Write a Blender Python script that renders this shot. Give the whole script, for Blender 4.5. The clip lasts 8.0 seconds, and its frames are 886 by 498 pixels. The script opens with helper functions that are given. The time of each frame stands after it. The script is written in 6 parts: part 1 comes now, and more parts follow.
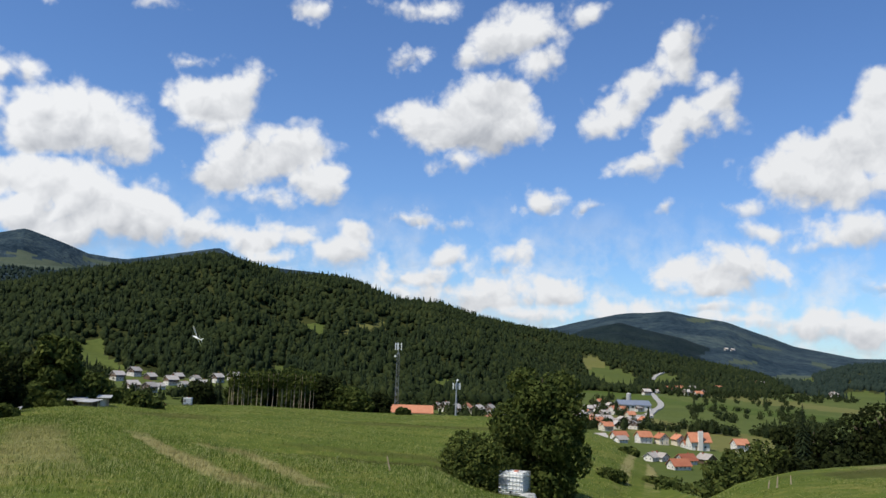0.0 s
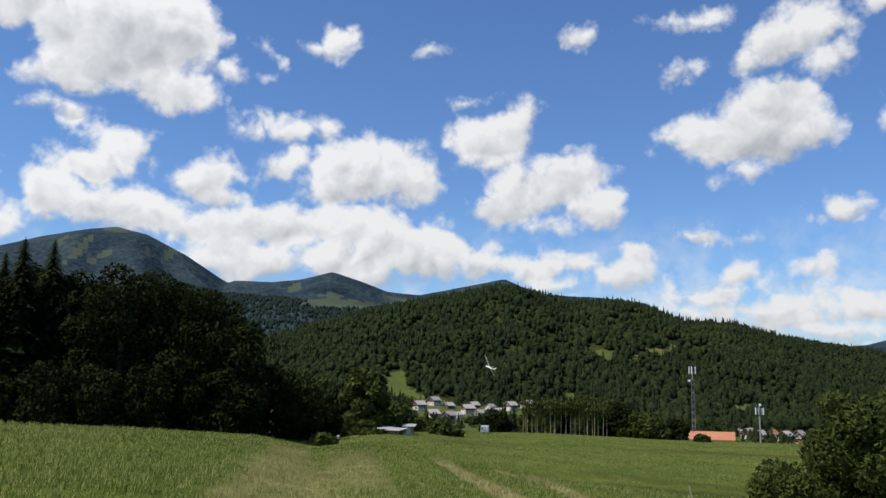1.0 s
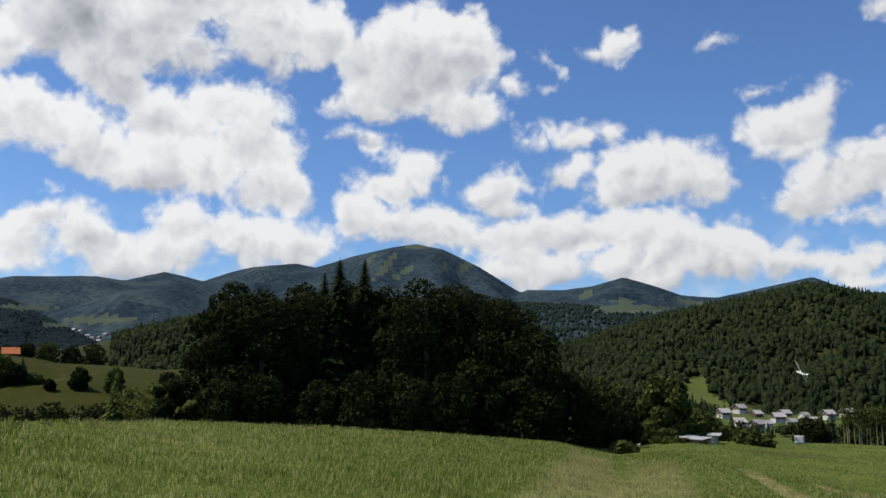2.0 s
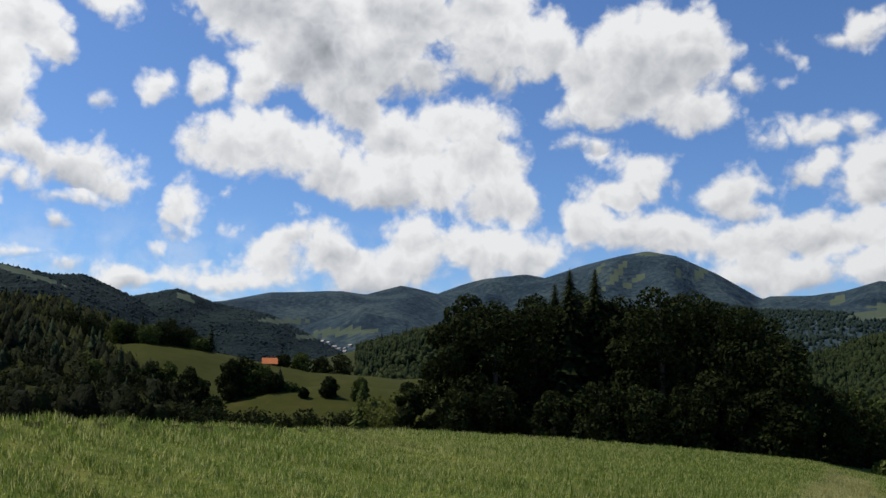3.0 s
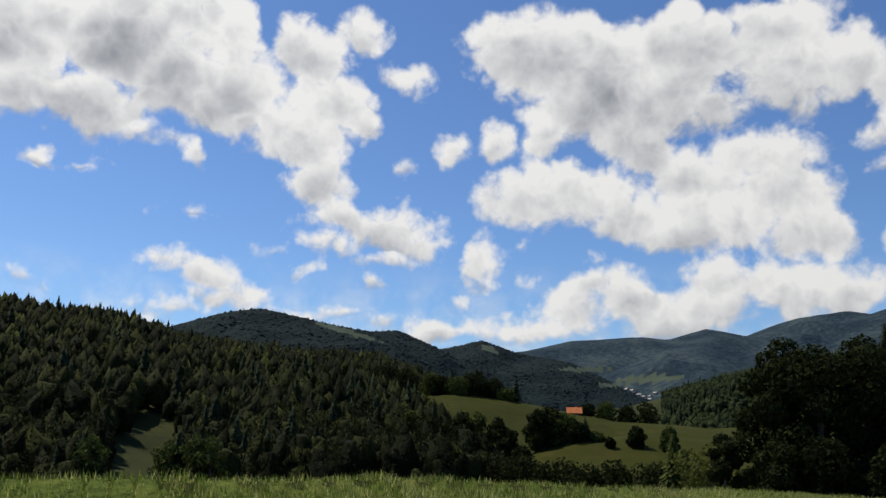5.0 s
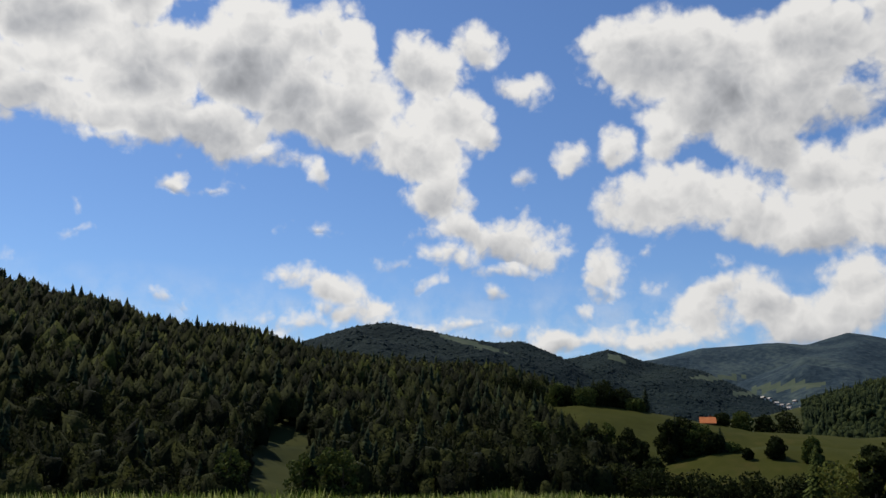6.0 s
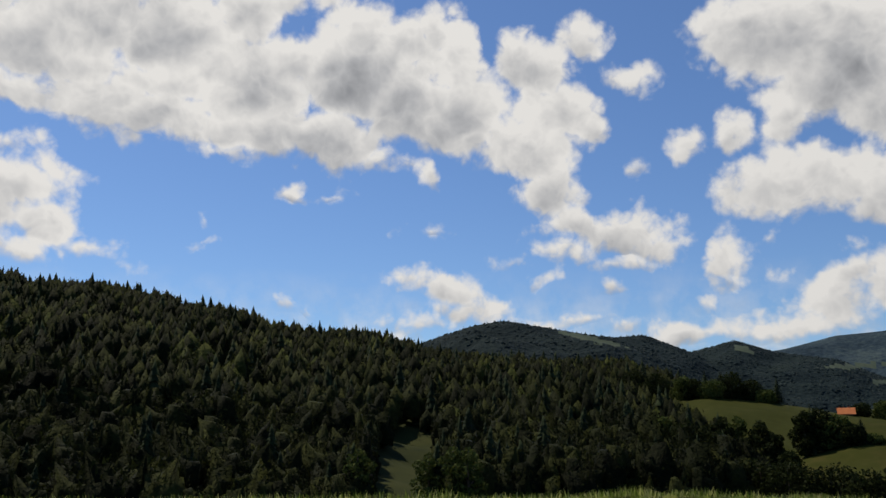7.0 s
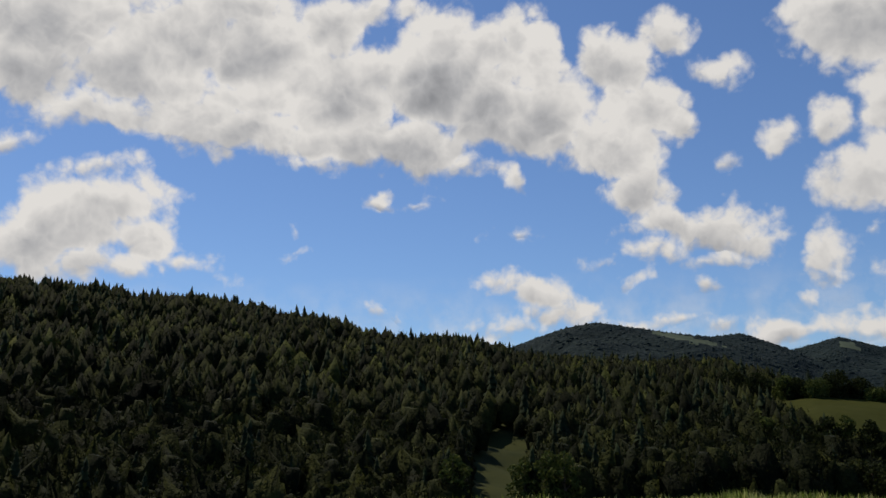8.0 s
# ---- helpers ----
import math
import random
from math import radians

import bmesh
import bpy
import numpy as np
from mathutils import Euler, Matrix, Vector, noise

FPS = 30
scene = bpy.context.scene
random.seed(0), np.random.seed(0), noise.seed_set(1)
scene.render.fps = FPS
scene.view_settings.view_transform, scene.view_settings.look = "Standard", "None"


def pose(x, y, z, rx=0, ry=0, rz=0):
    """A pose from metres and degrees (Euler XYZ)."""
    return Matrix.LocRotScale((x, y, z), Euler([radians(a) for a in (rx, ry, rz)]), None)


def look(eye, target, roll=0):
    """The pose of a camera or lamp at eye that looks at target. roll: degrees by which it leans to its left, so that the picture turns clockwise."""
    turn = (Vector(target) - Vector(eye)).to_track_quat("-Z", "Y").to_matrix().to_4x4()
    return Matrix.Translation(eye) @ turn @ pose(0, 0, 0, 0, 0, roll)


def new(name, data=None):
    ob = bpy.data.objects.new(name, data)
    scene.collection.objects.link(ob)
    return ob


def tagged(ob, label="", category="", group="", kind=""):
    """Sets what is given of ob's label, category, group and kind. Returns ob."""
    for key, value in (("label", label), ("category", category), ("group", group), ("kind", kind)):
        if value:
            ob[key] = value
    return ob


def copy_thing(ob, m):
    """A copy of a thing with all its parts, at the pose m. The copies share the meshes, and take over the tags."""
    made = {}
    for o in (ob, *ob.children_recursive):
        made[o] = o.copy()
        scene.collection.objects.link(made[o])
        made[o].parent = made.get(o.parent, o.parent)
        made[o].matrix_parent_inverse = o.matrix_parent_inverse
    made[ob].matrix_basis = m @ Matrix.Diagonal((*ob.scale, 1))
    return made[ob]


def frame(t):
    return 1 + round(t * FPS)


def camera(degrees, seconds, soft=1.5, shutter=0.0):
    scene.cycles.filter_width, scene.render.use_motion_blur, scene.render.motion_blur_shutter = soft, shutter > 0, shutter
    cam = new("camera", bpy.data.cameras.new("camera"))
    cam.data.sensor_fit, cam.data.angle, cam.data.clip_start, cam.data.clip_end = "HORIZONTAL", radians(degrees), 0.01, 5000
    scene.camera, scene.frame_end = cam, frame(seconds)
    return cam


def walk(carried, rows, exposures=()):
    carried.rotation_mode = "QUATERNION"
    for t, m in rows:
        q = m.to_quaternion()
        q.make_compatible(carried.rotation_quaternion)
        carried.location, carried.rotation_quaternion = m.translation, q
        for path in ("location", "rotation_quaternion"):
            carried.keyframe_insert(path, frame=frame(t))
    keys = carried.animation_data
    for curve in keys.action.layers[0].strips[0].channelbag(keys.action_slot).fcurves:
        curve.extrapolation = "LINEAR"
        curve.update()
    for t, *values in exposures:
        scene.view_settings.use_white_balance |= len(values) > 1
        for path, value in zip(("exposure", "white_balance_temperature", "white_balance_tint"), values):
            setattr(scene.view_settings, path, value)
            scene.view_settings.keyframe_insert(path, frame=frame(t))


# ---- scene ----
# ---------------- camera ----------------
cam = camera(54.0, 8.0)
walk(cam, [
    (0.0, pose(-0.001, 0.000, 1.62, 97.27, -2.22, 1.39)),
    (0.5, pose(-0.016, -0.001, 1.62, 97.85, -1.43, 10.23)),
    (1.0, pose(-0.033, -0.006, 1.63, 98.49, -0.87, 20.16)),
    (1.5, pose(-0.049, -0.013, 1.64, 98.75, -0.70, 29.93)),
    (2.0, pose(-0.063, -0.022, 1.65, 98.70, -0.59, 39.28)),
    (3.5, pose(-0.087, -0.050, 1.74, 99.74, -1.44, 60.15)),
    (4.0, pose(-0.091, -0.058, 1.79, 100.57, -1.50, 65.06)),
    (4.5, pose(-0.094, -0.066, 1.84, 101.29, -1.22, 69.65)),
    (6.0, pose(-0.099, -0.087, 2.00, 102.50, -0.74, 82.19)),
    (6.5, pose(-0.100, -0.094, 2.01, 102.42, -0.28, 86.23)),
    (7.0, pose(-0.100, -0.101, 2.02, 102.37, 0.34, 90.10)),
    (7.5, pose(-0.100, -0.107, 2.02, 102.22, 0.64, 93.30)),
    (8.0, pose(-0.099, -0.112, 2.02, 102.73, 1.00, 96.17)),
], exposures=[(0.0, 0.2, 6420, 10), (2.0, 0.1, 6460, 10), (4.5, 0.0, 6600, 10), (6.5, -0.13, 6800, 10), (8.0, -0.26, 6940, 11)])

# ---------------- world, sun ----------------
SUN_AZ, SUN_EL = 130.0, 56.0      # degrees left of +y, degrees up


def ray_dir(az, el):
    a, e = radians(az), radians(el)
    return Vector((-math.sin(a) * math.cos(e), math.cos(a) * math.cos(e), math.sin(e)))


# cumulus heaps: centre (degrees left, degrees up), half width, half height, lean
CLOUDS_EAST = [
    (21.2, 21.3, 1.50, 0.63, 6), (11.2, 22.1, 1.52, 0.63, 4), (-2.3, 21.4, 3.03, 1.42, 12), (0.1, 20.2, 1.32, 0.89, 2), (-4.6, 19.6, 1.47, 0.91, 39),
    (3.8, 22.6, 1.61, 0.64, 2), (-7.5, 22.7, 1.37, 0.78, 9), (4.2, 19.5, 0.98, 0.36, 10), (18.9, 18.3, 0.96, 0.35, 10), (25.8, 13.4, 4.69, 2.00, 9),
    (22.7, 12.8, 2.23, 1.46, 5), (16.8, 15.9, 2.56, 1.77, 19), (15.3, 17.2, 1.53, 1.00, 29), (17.0, 14.1, 1.46, 0.63, 5), (13.2, 12.4, 3.65, 1.77, 7),
    (12.4, 13.7, 2.75, 1.06, 4), (10.2, 11.0, 1.89, 1.25, 3), (15.8, 11.2, 2.24, 1.34, 4), (13.6, 9.9, 2.53, 0.57, 4),
]
CLOUDS_TOWN = [
    (1.4, 15.7, 3.90, 1.61, 9), (-1.2, 16.2, 2.78, 2.21, 1), (-3.2, 15.2, 1.55, 1.07, 1), (1.2, 13.5, 1.66, 0.72, 2), (-1.9, 17.8, 1.18, 1.01, 30),
    (3.9, 16.0, 1.86, 1.14, 2), (-13.6, 19.8, 2.27, 1.37, 38), (-10.4, 17.5, 2.64, 1.29, 30), (-8.4, 15.8, 1.55, 0.85, 10), (-15.9, 16.8, 1.51, 1.29, 42),
    (-13.5, 14.7, 2.60, 1.50, 33), (-11.3, 13.1, 1.53, 0.92, 8), (-22.0, 12.8, 4.15, 2.07, 12), (-25.9, 14.7, 2.27, 2.91, -3), (-17.6, 10.4, 1.79, 0.56, 7),
    (-23.7, 11.3, 3.24, 1.31, 3), (-18.7, 8.7, 1.71, 0.77, -1), (-23.3, 8.4, 3.38, 0.90, 6), (-4.4, 10.7, 1.38, 0.61, 9),
]
CLOUDS_MAST = [
    (-13.1, 10.3, 0.86, 0.60, 24), (3.5, 9.3, 1.09, 0.43, 2), (1.2, 8.8, 1.16, 0.65, -8), (1.1, 6.8, 1.23, 0.79, 2), (-2.7, 6.6, 1.66, 0.90, 7),
    (-8.1, 10.4, 0.43, 0.29, 1), (26.1, 9.5, 4.27, 1.55, -9), (22.2, 8.3, 3.73, 1.92, -5), (27.7, 7.5, 2.83, 1.30, 5), (20.2, 7.5, 1.96, 1.40, 4),
    (17.0, 7.3, 1.86, 0.88, 19), (14.1, 7.4, 1.57, 1.21, 44), (6.9, 8.1, 1.09, 1.00, 23), (8.5, 6.7, 2.35, 0.93, 8), (11.1, 7.7, 1.51, 0.46, 3),
    (12.6, 6.0, 1.61, 0.57, 3), (3.2, 5.3, 3.07, 0.72, 7), (-1.2, 4.5, 3.95, 1.08, 2), (-5.5, 4.9, 3.05, 1.14, -4),
]
CLOUDS_VALLEY = [
    (-4.8, 3.4, 3.93, 0.64, 1), (-9.8, 3.9, 1.96, 0.78, 1), (-15.4, 6.1, 3.36, 1.20, 6), (-18.1, 6.6, 2.12, 1.05, -15), (-13.1, 5.4, 1.70, 0.71, 5),
    (-15.1, 4.3, 3.88, 0.56, 0), (-20.8, 3.0, 2.99, 0.90, 0), (-23.9, 2.8, 3.54, 1.17, -1), (-25.3, 5.0, 1.24, 0.34, -1), (-9.1, 3.3, 3.91, 0.57, 1),
    (-17.9, 3.4, 3.52, 0.49, 0), (4.9, 4.3, 2.88, 0.47, 2), (64.3, 21.2, 4.12, 2.42, 6), (59.4, 21.6, 3.76, 2.26, 5), (60.8, 18.7, 2.29, 1.91, -14),
    (51.1, 22.3, 4.38, 2.11, -2), (47.7, 22.1, 3.05, 1.69, 2), (41.2, 20.9, 5.32, 3.37, 0), (43.8, 18.7, 3.38, 1.79, 15),
]
CLOUDS_VILLAGE = [
    (37.6, 21.3, 2.85, 2.48, 0), (38.1, 17.7, 2.69, 1.61, -10), (34.9, 19.1, 1.57, 0.79, -15), (65.6, 15.5, 4.36, 1.78, -9), (61.7, 13.8, 2.88, 1.56, -15),
    (53.8, 17.2, 3.70, 1.48, 3), (52.9, 14.9, 4.23, 2.19, 3), (56.4, 13.6, 3.81, 2.04, -6), (50.7, 12.5, 2.92, 2.06, 2), (59.5, 12.9, 2.17, 1.26, 4),
    (56.2, 9.6, 2.44, 1.41, 3), (52.2, 9.1, 3.61, 1.60, 2), (48.8, 8.9, 2.35, 1.50, 2), (57.5, 7.9, 3.92, 1.23, 3), (64.4, 9.4, 2.49, 1.31, 14),
    (61.1, 8.3, 2.13, 1.46, -6), (65.3, 7.8, 2.48, 1.20, 4), (59.1, 7.2, 2.20, 0.87, 3), (41.6, 14.1, 1.92, 1.44, 20),
]
CLOUDS_HILL = [
    (42.9, 13.0, 2.58, 1.29, 1), (44.7, 10.8, 1.82, 1.86, 11), (45.8, 15.8, 1.19, 0.43, 2), (44.0, 15.8, 0.97, 0.36, 1), (35.7, 12.5, 2.13, 1.65, 0),
    (34.6, 11.3, 1.53, 0.79, 0), (39.5, 10.2, 3.36, 1.72, 0), (41.9, 10.3, 2.19, 1.72, 1), (35.2, 9.1, 3.63, 1.61, 0), (30.8, 9.3, 3.25, 1.71, -1),
    (26.8, 9.2, 3.41, 1.60, -2), (22.9, 8.2, 3.38, 1.58, -7), (33.4, 7.3, 5.40, 1.22, -1), (26.9, 7.2, 5.35, 1.21, -2), (31.1, 16.0, 3.03, 0.93, 6),
    (28.5, 16.0, 1.40, 0.89, -11), (31.1, 13.7, 1.46, 1.22, -30), (28.4, 21.6, 1.51, 0.64, 12), (32.5, 20.9, 1.08, 0.45, -60),
]
CLOUDS_PEAK = [
    (76.7, 23.1, 1.30, 0.99, -14), (74.0, 18.5, 1.28, 1.07, 3), (76.9, 17.4, 0.45, 0.43, 4), (71.2, 11.6, 1.10, 1.43, 12), (70.4, 10.2, 1.09, 0.32, 2),
    (68.8, 12.2, 0.48, 0.32, 2), (73.1, 8.9, 0.54, 0.79, 3), (66.1, 24.2, 5.43, 2.83, 1), (63.1, 22.3, 3.84, 3.55, 0), (69.4, 25.1, 3.90, 1.94, 2),
    (70.5, 19.0, 1.43, 1.35, 3), (67.2, 19.0, 1.59, 1.50, 2), (61.8, 18.7, 2.34, 1.96, 0), (67.7, 15.1, 3.34, 1.65, 2), (69.0, 16.0, 1.68, 1.07, 2),
    (63.8, 14.8, 3.15, 1.61, 1), (61.0, 13.9, 3.32, 1.61, 0), (62.7, 16.0, 2.61, 1.29, 1), (63.6, 9.7, 2.00, 1.01, 1),
]
CLOUDS_RIDGE = [
    (66.7, 8.4, 1.63, 1.22, 2), (61.6, 8.3, 2.25, 1.29, 1), (59.6, 7.1, 3.60, 1.00, 0), (68.3, 6.9, 5.42, 0.79, 2), (73.3, 6.5, 4.68, 0.64, 2),
    (78.0, 6.8, 1.29, 0.43, 3), (64.0, 11.2, 0.88, 0.29, 1), (57.4, 24.2, 3.28, 2.47, -1), (51.9, 24.4, 3.84, 2.10, -3), (60.1, 20.5, 2.09, 2.13, 0),
    (56.3, 20.5, 2.46, 1.06, -1), (50.6, 20.9, 2.26, 1.23, -2), (57.1, 16.1, 3.33, 2.14, -1), (57.1, 12.9, 3.66, 1.79, -1), (122.4, 25.0, 5.02, 2.42, 6),
    (116.4, 23.9, 4.22, 2.09, 4), (123.5, 22.5, 4.18, 1.79, 6), (113.9, 25.8, 5.07, 2.09, 4), (118.7, 20.7, 4.13, 1.18, 4),
]
CLOUDS_PASTURE = [
    (112.3, 20.8, 3.97, 1.76, 3), (108.3, 20.3, 3.79, 1.84, 2), (108.0, 25.1, 3.90, 2.64, 2), (103.2, 22.8, 4.05, 2.84, 1), (102.4, 19.8, 4.37, 1.78, 0),
    (97.7, 19.4, 3.41, 1.86, -1), (104.3, 18.3, 1.96, 0.57, 1), (96.3, 23.9, 4.28, 3.37, -1), (92.4, 22.2, 3.84, 2.85, -2), (94.1, 18.1, 1.88, 0.64, -2),
    (91.1, 17.2, 0.52, 0.94, 27), (89.1, 21.0, 3.42, 2.67, -3), (89.1, 24.0, 1.72, 2.53, 24), (83.6, 24.0, 3.02, 2.08, -23), (81.6, 20.8, 3.01, 1.94, -5),
    (84.3, 18.7, 3.55, 1.84, -4), (82.6, 16.1, 2.58, 1.63, -4), (81.0, 13.5, 2.25, 1.27, -5), (77.2, 13.2, 2.89, 1.12, -5),
]
CLOUDS_SLOPE = [
    (82.2, 11.9, 1.88, 0.78, -4), (75.5, 12.2, 1.65, 0.91, -6), (78.3, 11.2, 1.97, 0.49, -5), (80.1, 25.6, 1.52, 1.29, -24), (77.6, 23.0, 1.42, 1.00, -25),
    (71.4, 11.2, 1.15, 1.38, 3), (70.8, 10.1, 0.93, 0.31, -6), (79.1, 9.7, 0.89, 0.49, -4), (83.9, 10.3, 0.58, 0.36, -3), (85.1, 11.5, 0.94, 0.36, -13),
    (90.0, 13.7, 0.96, 0.21, -2), (99.8, 15.7, 0.82, 0.36, 0), (97.2, 15.8, 0.60, 0.25, -1), (106.0, 13.2, 0.18, 0.29, 1), (106.1, 11.8, 0.47, 0.22, 31),
    (100.4, 8.7, 0.65, 0.54, -20), (99.1, 8.4, 0.65, 0.40, -30), (118.0, 14.9, 4.00, 1.74, 4), (122.3, 12.3, 3.60, 1.58, 4),
]
CLOUDS_WEST = [
    (120.2, 13.3, 3.79, 2.07, 4), (115.3, 12.8, 2.15, 1.41, -26), (112.7, 11.5, 1.97, 0.53, -22), (118.9, 11.1, 3.94, 0.97, 3), (118.9, 16.9, 2.01, 0.56, 12),
    (123.1, 18.7, 1.48, 0.59, 15), (89.6, 9.5, 3.33, 1.15, -12), (92.5, 10.0, 1.38, 0.79, -2), (87.1, 8.5, 1.58, 0.86, -3), (88.2, 8.0, 3.06, 0.71, -3),
    (91.7, 7.2, 2.23, 0.54, -2), (82.3, 7.5, 1.85, 0.42, -4), (120.7, 27.1, 6.67, 1.56, 5), (110.1, 27.8, 5.56, 1.58, 3), (103.5, 26.9, 1.98, 2.12, 1),
    (95.8, 27.2, 2.58, 1.41, -1), (92.7, 25.4, 2.94, 1.95, -2), (99.8, 24.4, 2.73, 1.24, 0), (90.1, 26.3, 1.67, 1.32, -45),
]
CLOUDS_REST = [
    (101.4, 28.1, 1.44, 0.92, 1), (98.1, 28.2, 1.36, 0.71, 0), (109.4, 22.4, 4.21, 1.34, 2), (114.3, 22.6, 3.43, 1.40, 4), (140.0, 30.0, 14.00, 7.00, 10),
    (150.0, 14.0, 10.00, 4.00, 0), (-36.0, 10.0, 6.00, 2.50, 0), (-45.0, 22.0, 7.00, 3.00, 5),
]
CLOUDS = CLOUDS_EAST + CLOUDS_TOWN + CLOUDS_MAST + CLOUDS_VALLEY + CLOUDS_VILLAGE + CLOUDS_HILL + CLOUDS_PEAK + CLOUDS_RIDGE + CLOUDS_PASTURE + CLOUDS_SLOPE + CLOUDS_WEST + CLOUDS_REST


def make_world():
    world = bpy.data.worlds.new("sky")
    scene.world = world
    world.use_nodes = True
    world.cycles.sampling_method, world.cycles.sample_map_resolution = "MANUAL", 512
    nt = world.node_tree
    nt.nodes.clear()
    N, L = nt.nodes.new, nt.links.new

    def math_node(tree, op, a, b=None, c=None):
        n = tree.nodes.new("ShaderNodeMath")
        n.operation = op
        for i, v in enumerate((a, b, c)):
            if v is None:
                continue
            if isinstance(v, (int, float)):
                n.inputs[i].default_value = v
            else:
                tree.links.new(v, n.inputs[i])
        return n.outputs[0]

    # one heap more: its depth inside the rim in degrees (x), how high in the heap a place lies (y) by weight (z)
    g = bpy.data.node_groups.new("heap", "ShaderNodeTree")
    for nm, ty in (("Place", "NodeSocketVector"), ("So far", "NodeSocketVector"), ("Centre", "NodeSocketVector"), ("Inverse", "NodeSocketVector"),
                   ("Lean", "NodeSocketFloat"), ("Size", "NodeSocketFloat")):
        g.interface.new_socket(nm, in_out="INPUT", socket_type=ty)
    g.interface.new_socket("So far", in_out="OUTPUT", socket_type="NodeSocketVector")
    gi, go = g.nodes.new("NodeGroupInput"), g.nodes.new("NodeGroupOutput")

    def vector_node(op, a, b, c=None):
        n = g.nodes.new("ShaderNodeVectorMath")
        n.operation = op
        for k, v in enumerate((a, b, c)):
            if isinstance(v, tuple):
                n.inputs[k].default_value = v
            elif v is not None:
                g.links.new(v, n.inputs[k])
        return n.outputs["Value" if op in ("LENGTH", "DOT_PRODUCT") else "Vector"]

    # the sum so far, made tiny, keeps the heaps in sequence, one after another
    middle = vector_node("MULTIPLY_ADD", gi.outputs["So far"], (1e-7, 1e-7, 1e-7), gi.outputs["Centre"])
    rot = g.nodes.new("ShaderNodeVectorRotate")
    rot.rotation_type = "Z_AXIS"
    g.links.new(vector_node("SUBTRACT", gi.outputs["Place"], middle), rot.inputs["Vector"])
    g.links.new(gi.outputs["Lean"], rot.inputs["Angle"])
    local = vector_node("MULTIPLY", rot.outputs[0], gi.outputs["Inverse"])
    w = math_node(g, "SUBTRACT", 1.0, vector_node("LENGTH", local, None))
    wp = math_node(g, "POWER", math_node(g, "MAXIMUM", math_node(g, "ADD", w, 0.35), 0.0), 2.0)
    had, has = g.nodes.new("ShaderNodeSeparateXYZ"), g.nodes.new("ShaderNodeCombineXYZ")
    g.links.new(gi.outputs["So far"], had.inputs[0])
    g.links.new(math_node(g, "SMOOTH_MAX", had.outputs["X"], math_node(g, "MULTIPLY", w, gi.outputs["Size"]), 0.35), has.inputs["X"])
    g.links.new(math_node(g, "MULTIPLY_ADD", wp, vector_node("DOT_PRODUCT", local, (0.0, 1.0, 0.0)), had.outputs["Y"]), has.inputs["Y"])
    g.links.new(math_node(g, "ADD", wp, had.outputs["Z"]), has.inputs["Z"])
    g.links.new(has.outputs[0], go.inputs["So far"])

    co = N("ShaderNodeTexCoord")
    way = co.outputs["Generated"]
    sp = N("ShaderNodeSeparateXYZ")
    L(way, sp.inputs[0])
    az = math_node(nt, "MULTIPLY", math_node(nt, "ARCTAN2", math_node(nt, "MULTIPLY", sp.outputs["X"], -1.0), sp.outputs["Y"]), 57.2958)
    el = math_node(nt, "MULTIPLY", math_node(nt, "ARCSINE", sp.outputs["Z"]), 57.2958)

    def texture(scale, detail, rough, at):
        n = N("ShaderNodeTexNoise")
        n.inputs["Scale"].default_value, n.inputs["Detail"].default_value, n.inputs["Roughness"].default_value = scale, detail, rough
        L(at, n.inputs["Vector"])
        return n

    def cells(scale, at):
        """Round cauliflower billows with creases between them, at two sizes."""
        big = math_node(nt, "ABSOLUTE", math_node(nt, "SUBTRACT", texture(scale, 1.0, 0.4, at).outputs["Fac"], 0.5))
        small = math_node(nt, "ABSOLUTE", math_node(nt, "SUBTRACT", texture(scale * 2.7, 2.0, 0.5, at).outputs["Fac"], 0.5))
        return math_node(nt, "ADD", math_node(nt, "MULTIPLY_ADD", small, 1.1, -0.26), math_node(nt, "MULTIPLY", big, 2.2))

    def shifted(at, by):
        n = N("ShaderNodeVectorMath")
        L(at, n.inputs[0])
        n.inputs[1].default_value = by
        return n.outputs[0]

    # the place on the sky, pushed about a little so that no outline stays an oval
    bent = texture(14.0, 3.0, 0.5, way)
    nudge = N("ShaderNodeVectorMath")
    nudge.operation = "MULTIPLY_ADD"
    L(bent.outputs["Color"], nudge.inputs[0])
    nudge.inputs[1].default_value, nudge.inputs[2].default_value = (0.03, 0.03, 0.03), (-0.015, -0.015, -0.015)
    curled = N("ShaderNodeVectorMath")
    L(way, curled.inputs[0])
    L(nudge.outputs[0], curled.inputs[1])
    ragged = texture(30.0, 8.0, 0.56, way)
    p = N("ShaderNodeCombineXYZ")
    L(az, p.inputs[0])
    L(el, p.inputs[1])
    off = N("ShaderNodeVectorMath")
    off.operation = "MULTIPLY_ADD"
    L(bent.outputs["Color"], off.inputs[0])
    off.inputs[1].default_value, off.inputs[2].default_value = (4.0, 3.0, 0.0), (-2.0, -1.5, 0.0)
    warped = N("ShaderNodeVectorMath")
    L(p.outputs[0], warped.inputs[0])
    L(off.outputs[0], warped.inputs[1])
    last = None
    for caz, cel, hw, hh, lean in CLOUDS:
        b = N("ShaderNodeGroup")
        b.node_tree = g
        b.inputs["Centre"].default_value, b.inputs["Inverse"].default_value = (caz, cel, 0), (0.9 / hw, 0.9 / hh, 0)
        b.inputs["Lean"].default_value, b.inputs["Size"].default_value = radians(lean), min(hw, hh)
        b.inputs["So far"].default_value = (-9.0, 0.0, 0.0)
        L(warped.outputs[0], b.inputs["Place"])
        if last:
            L(last, b.inputs["So far"])
        last = b.outputs[0]
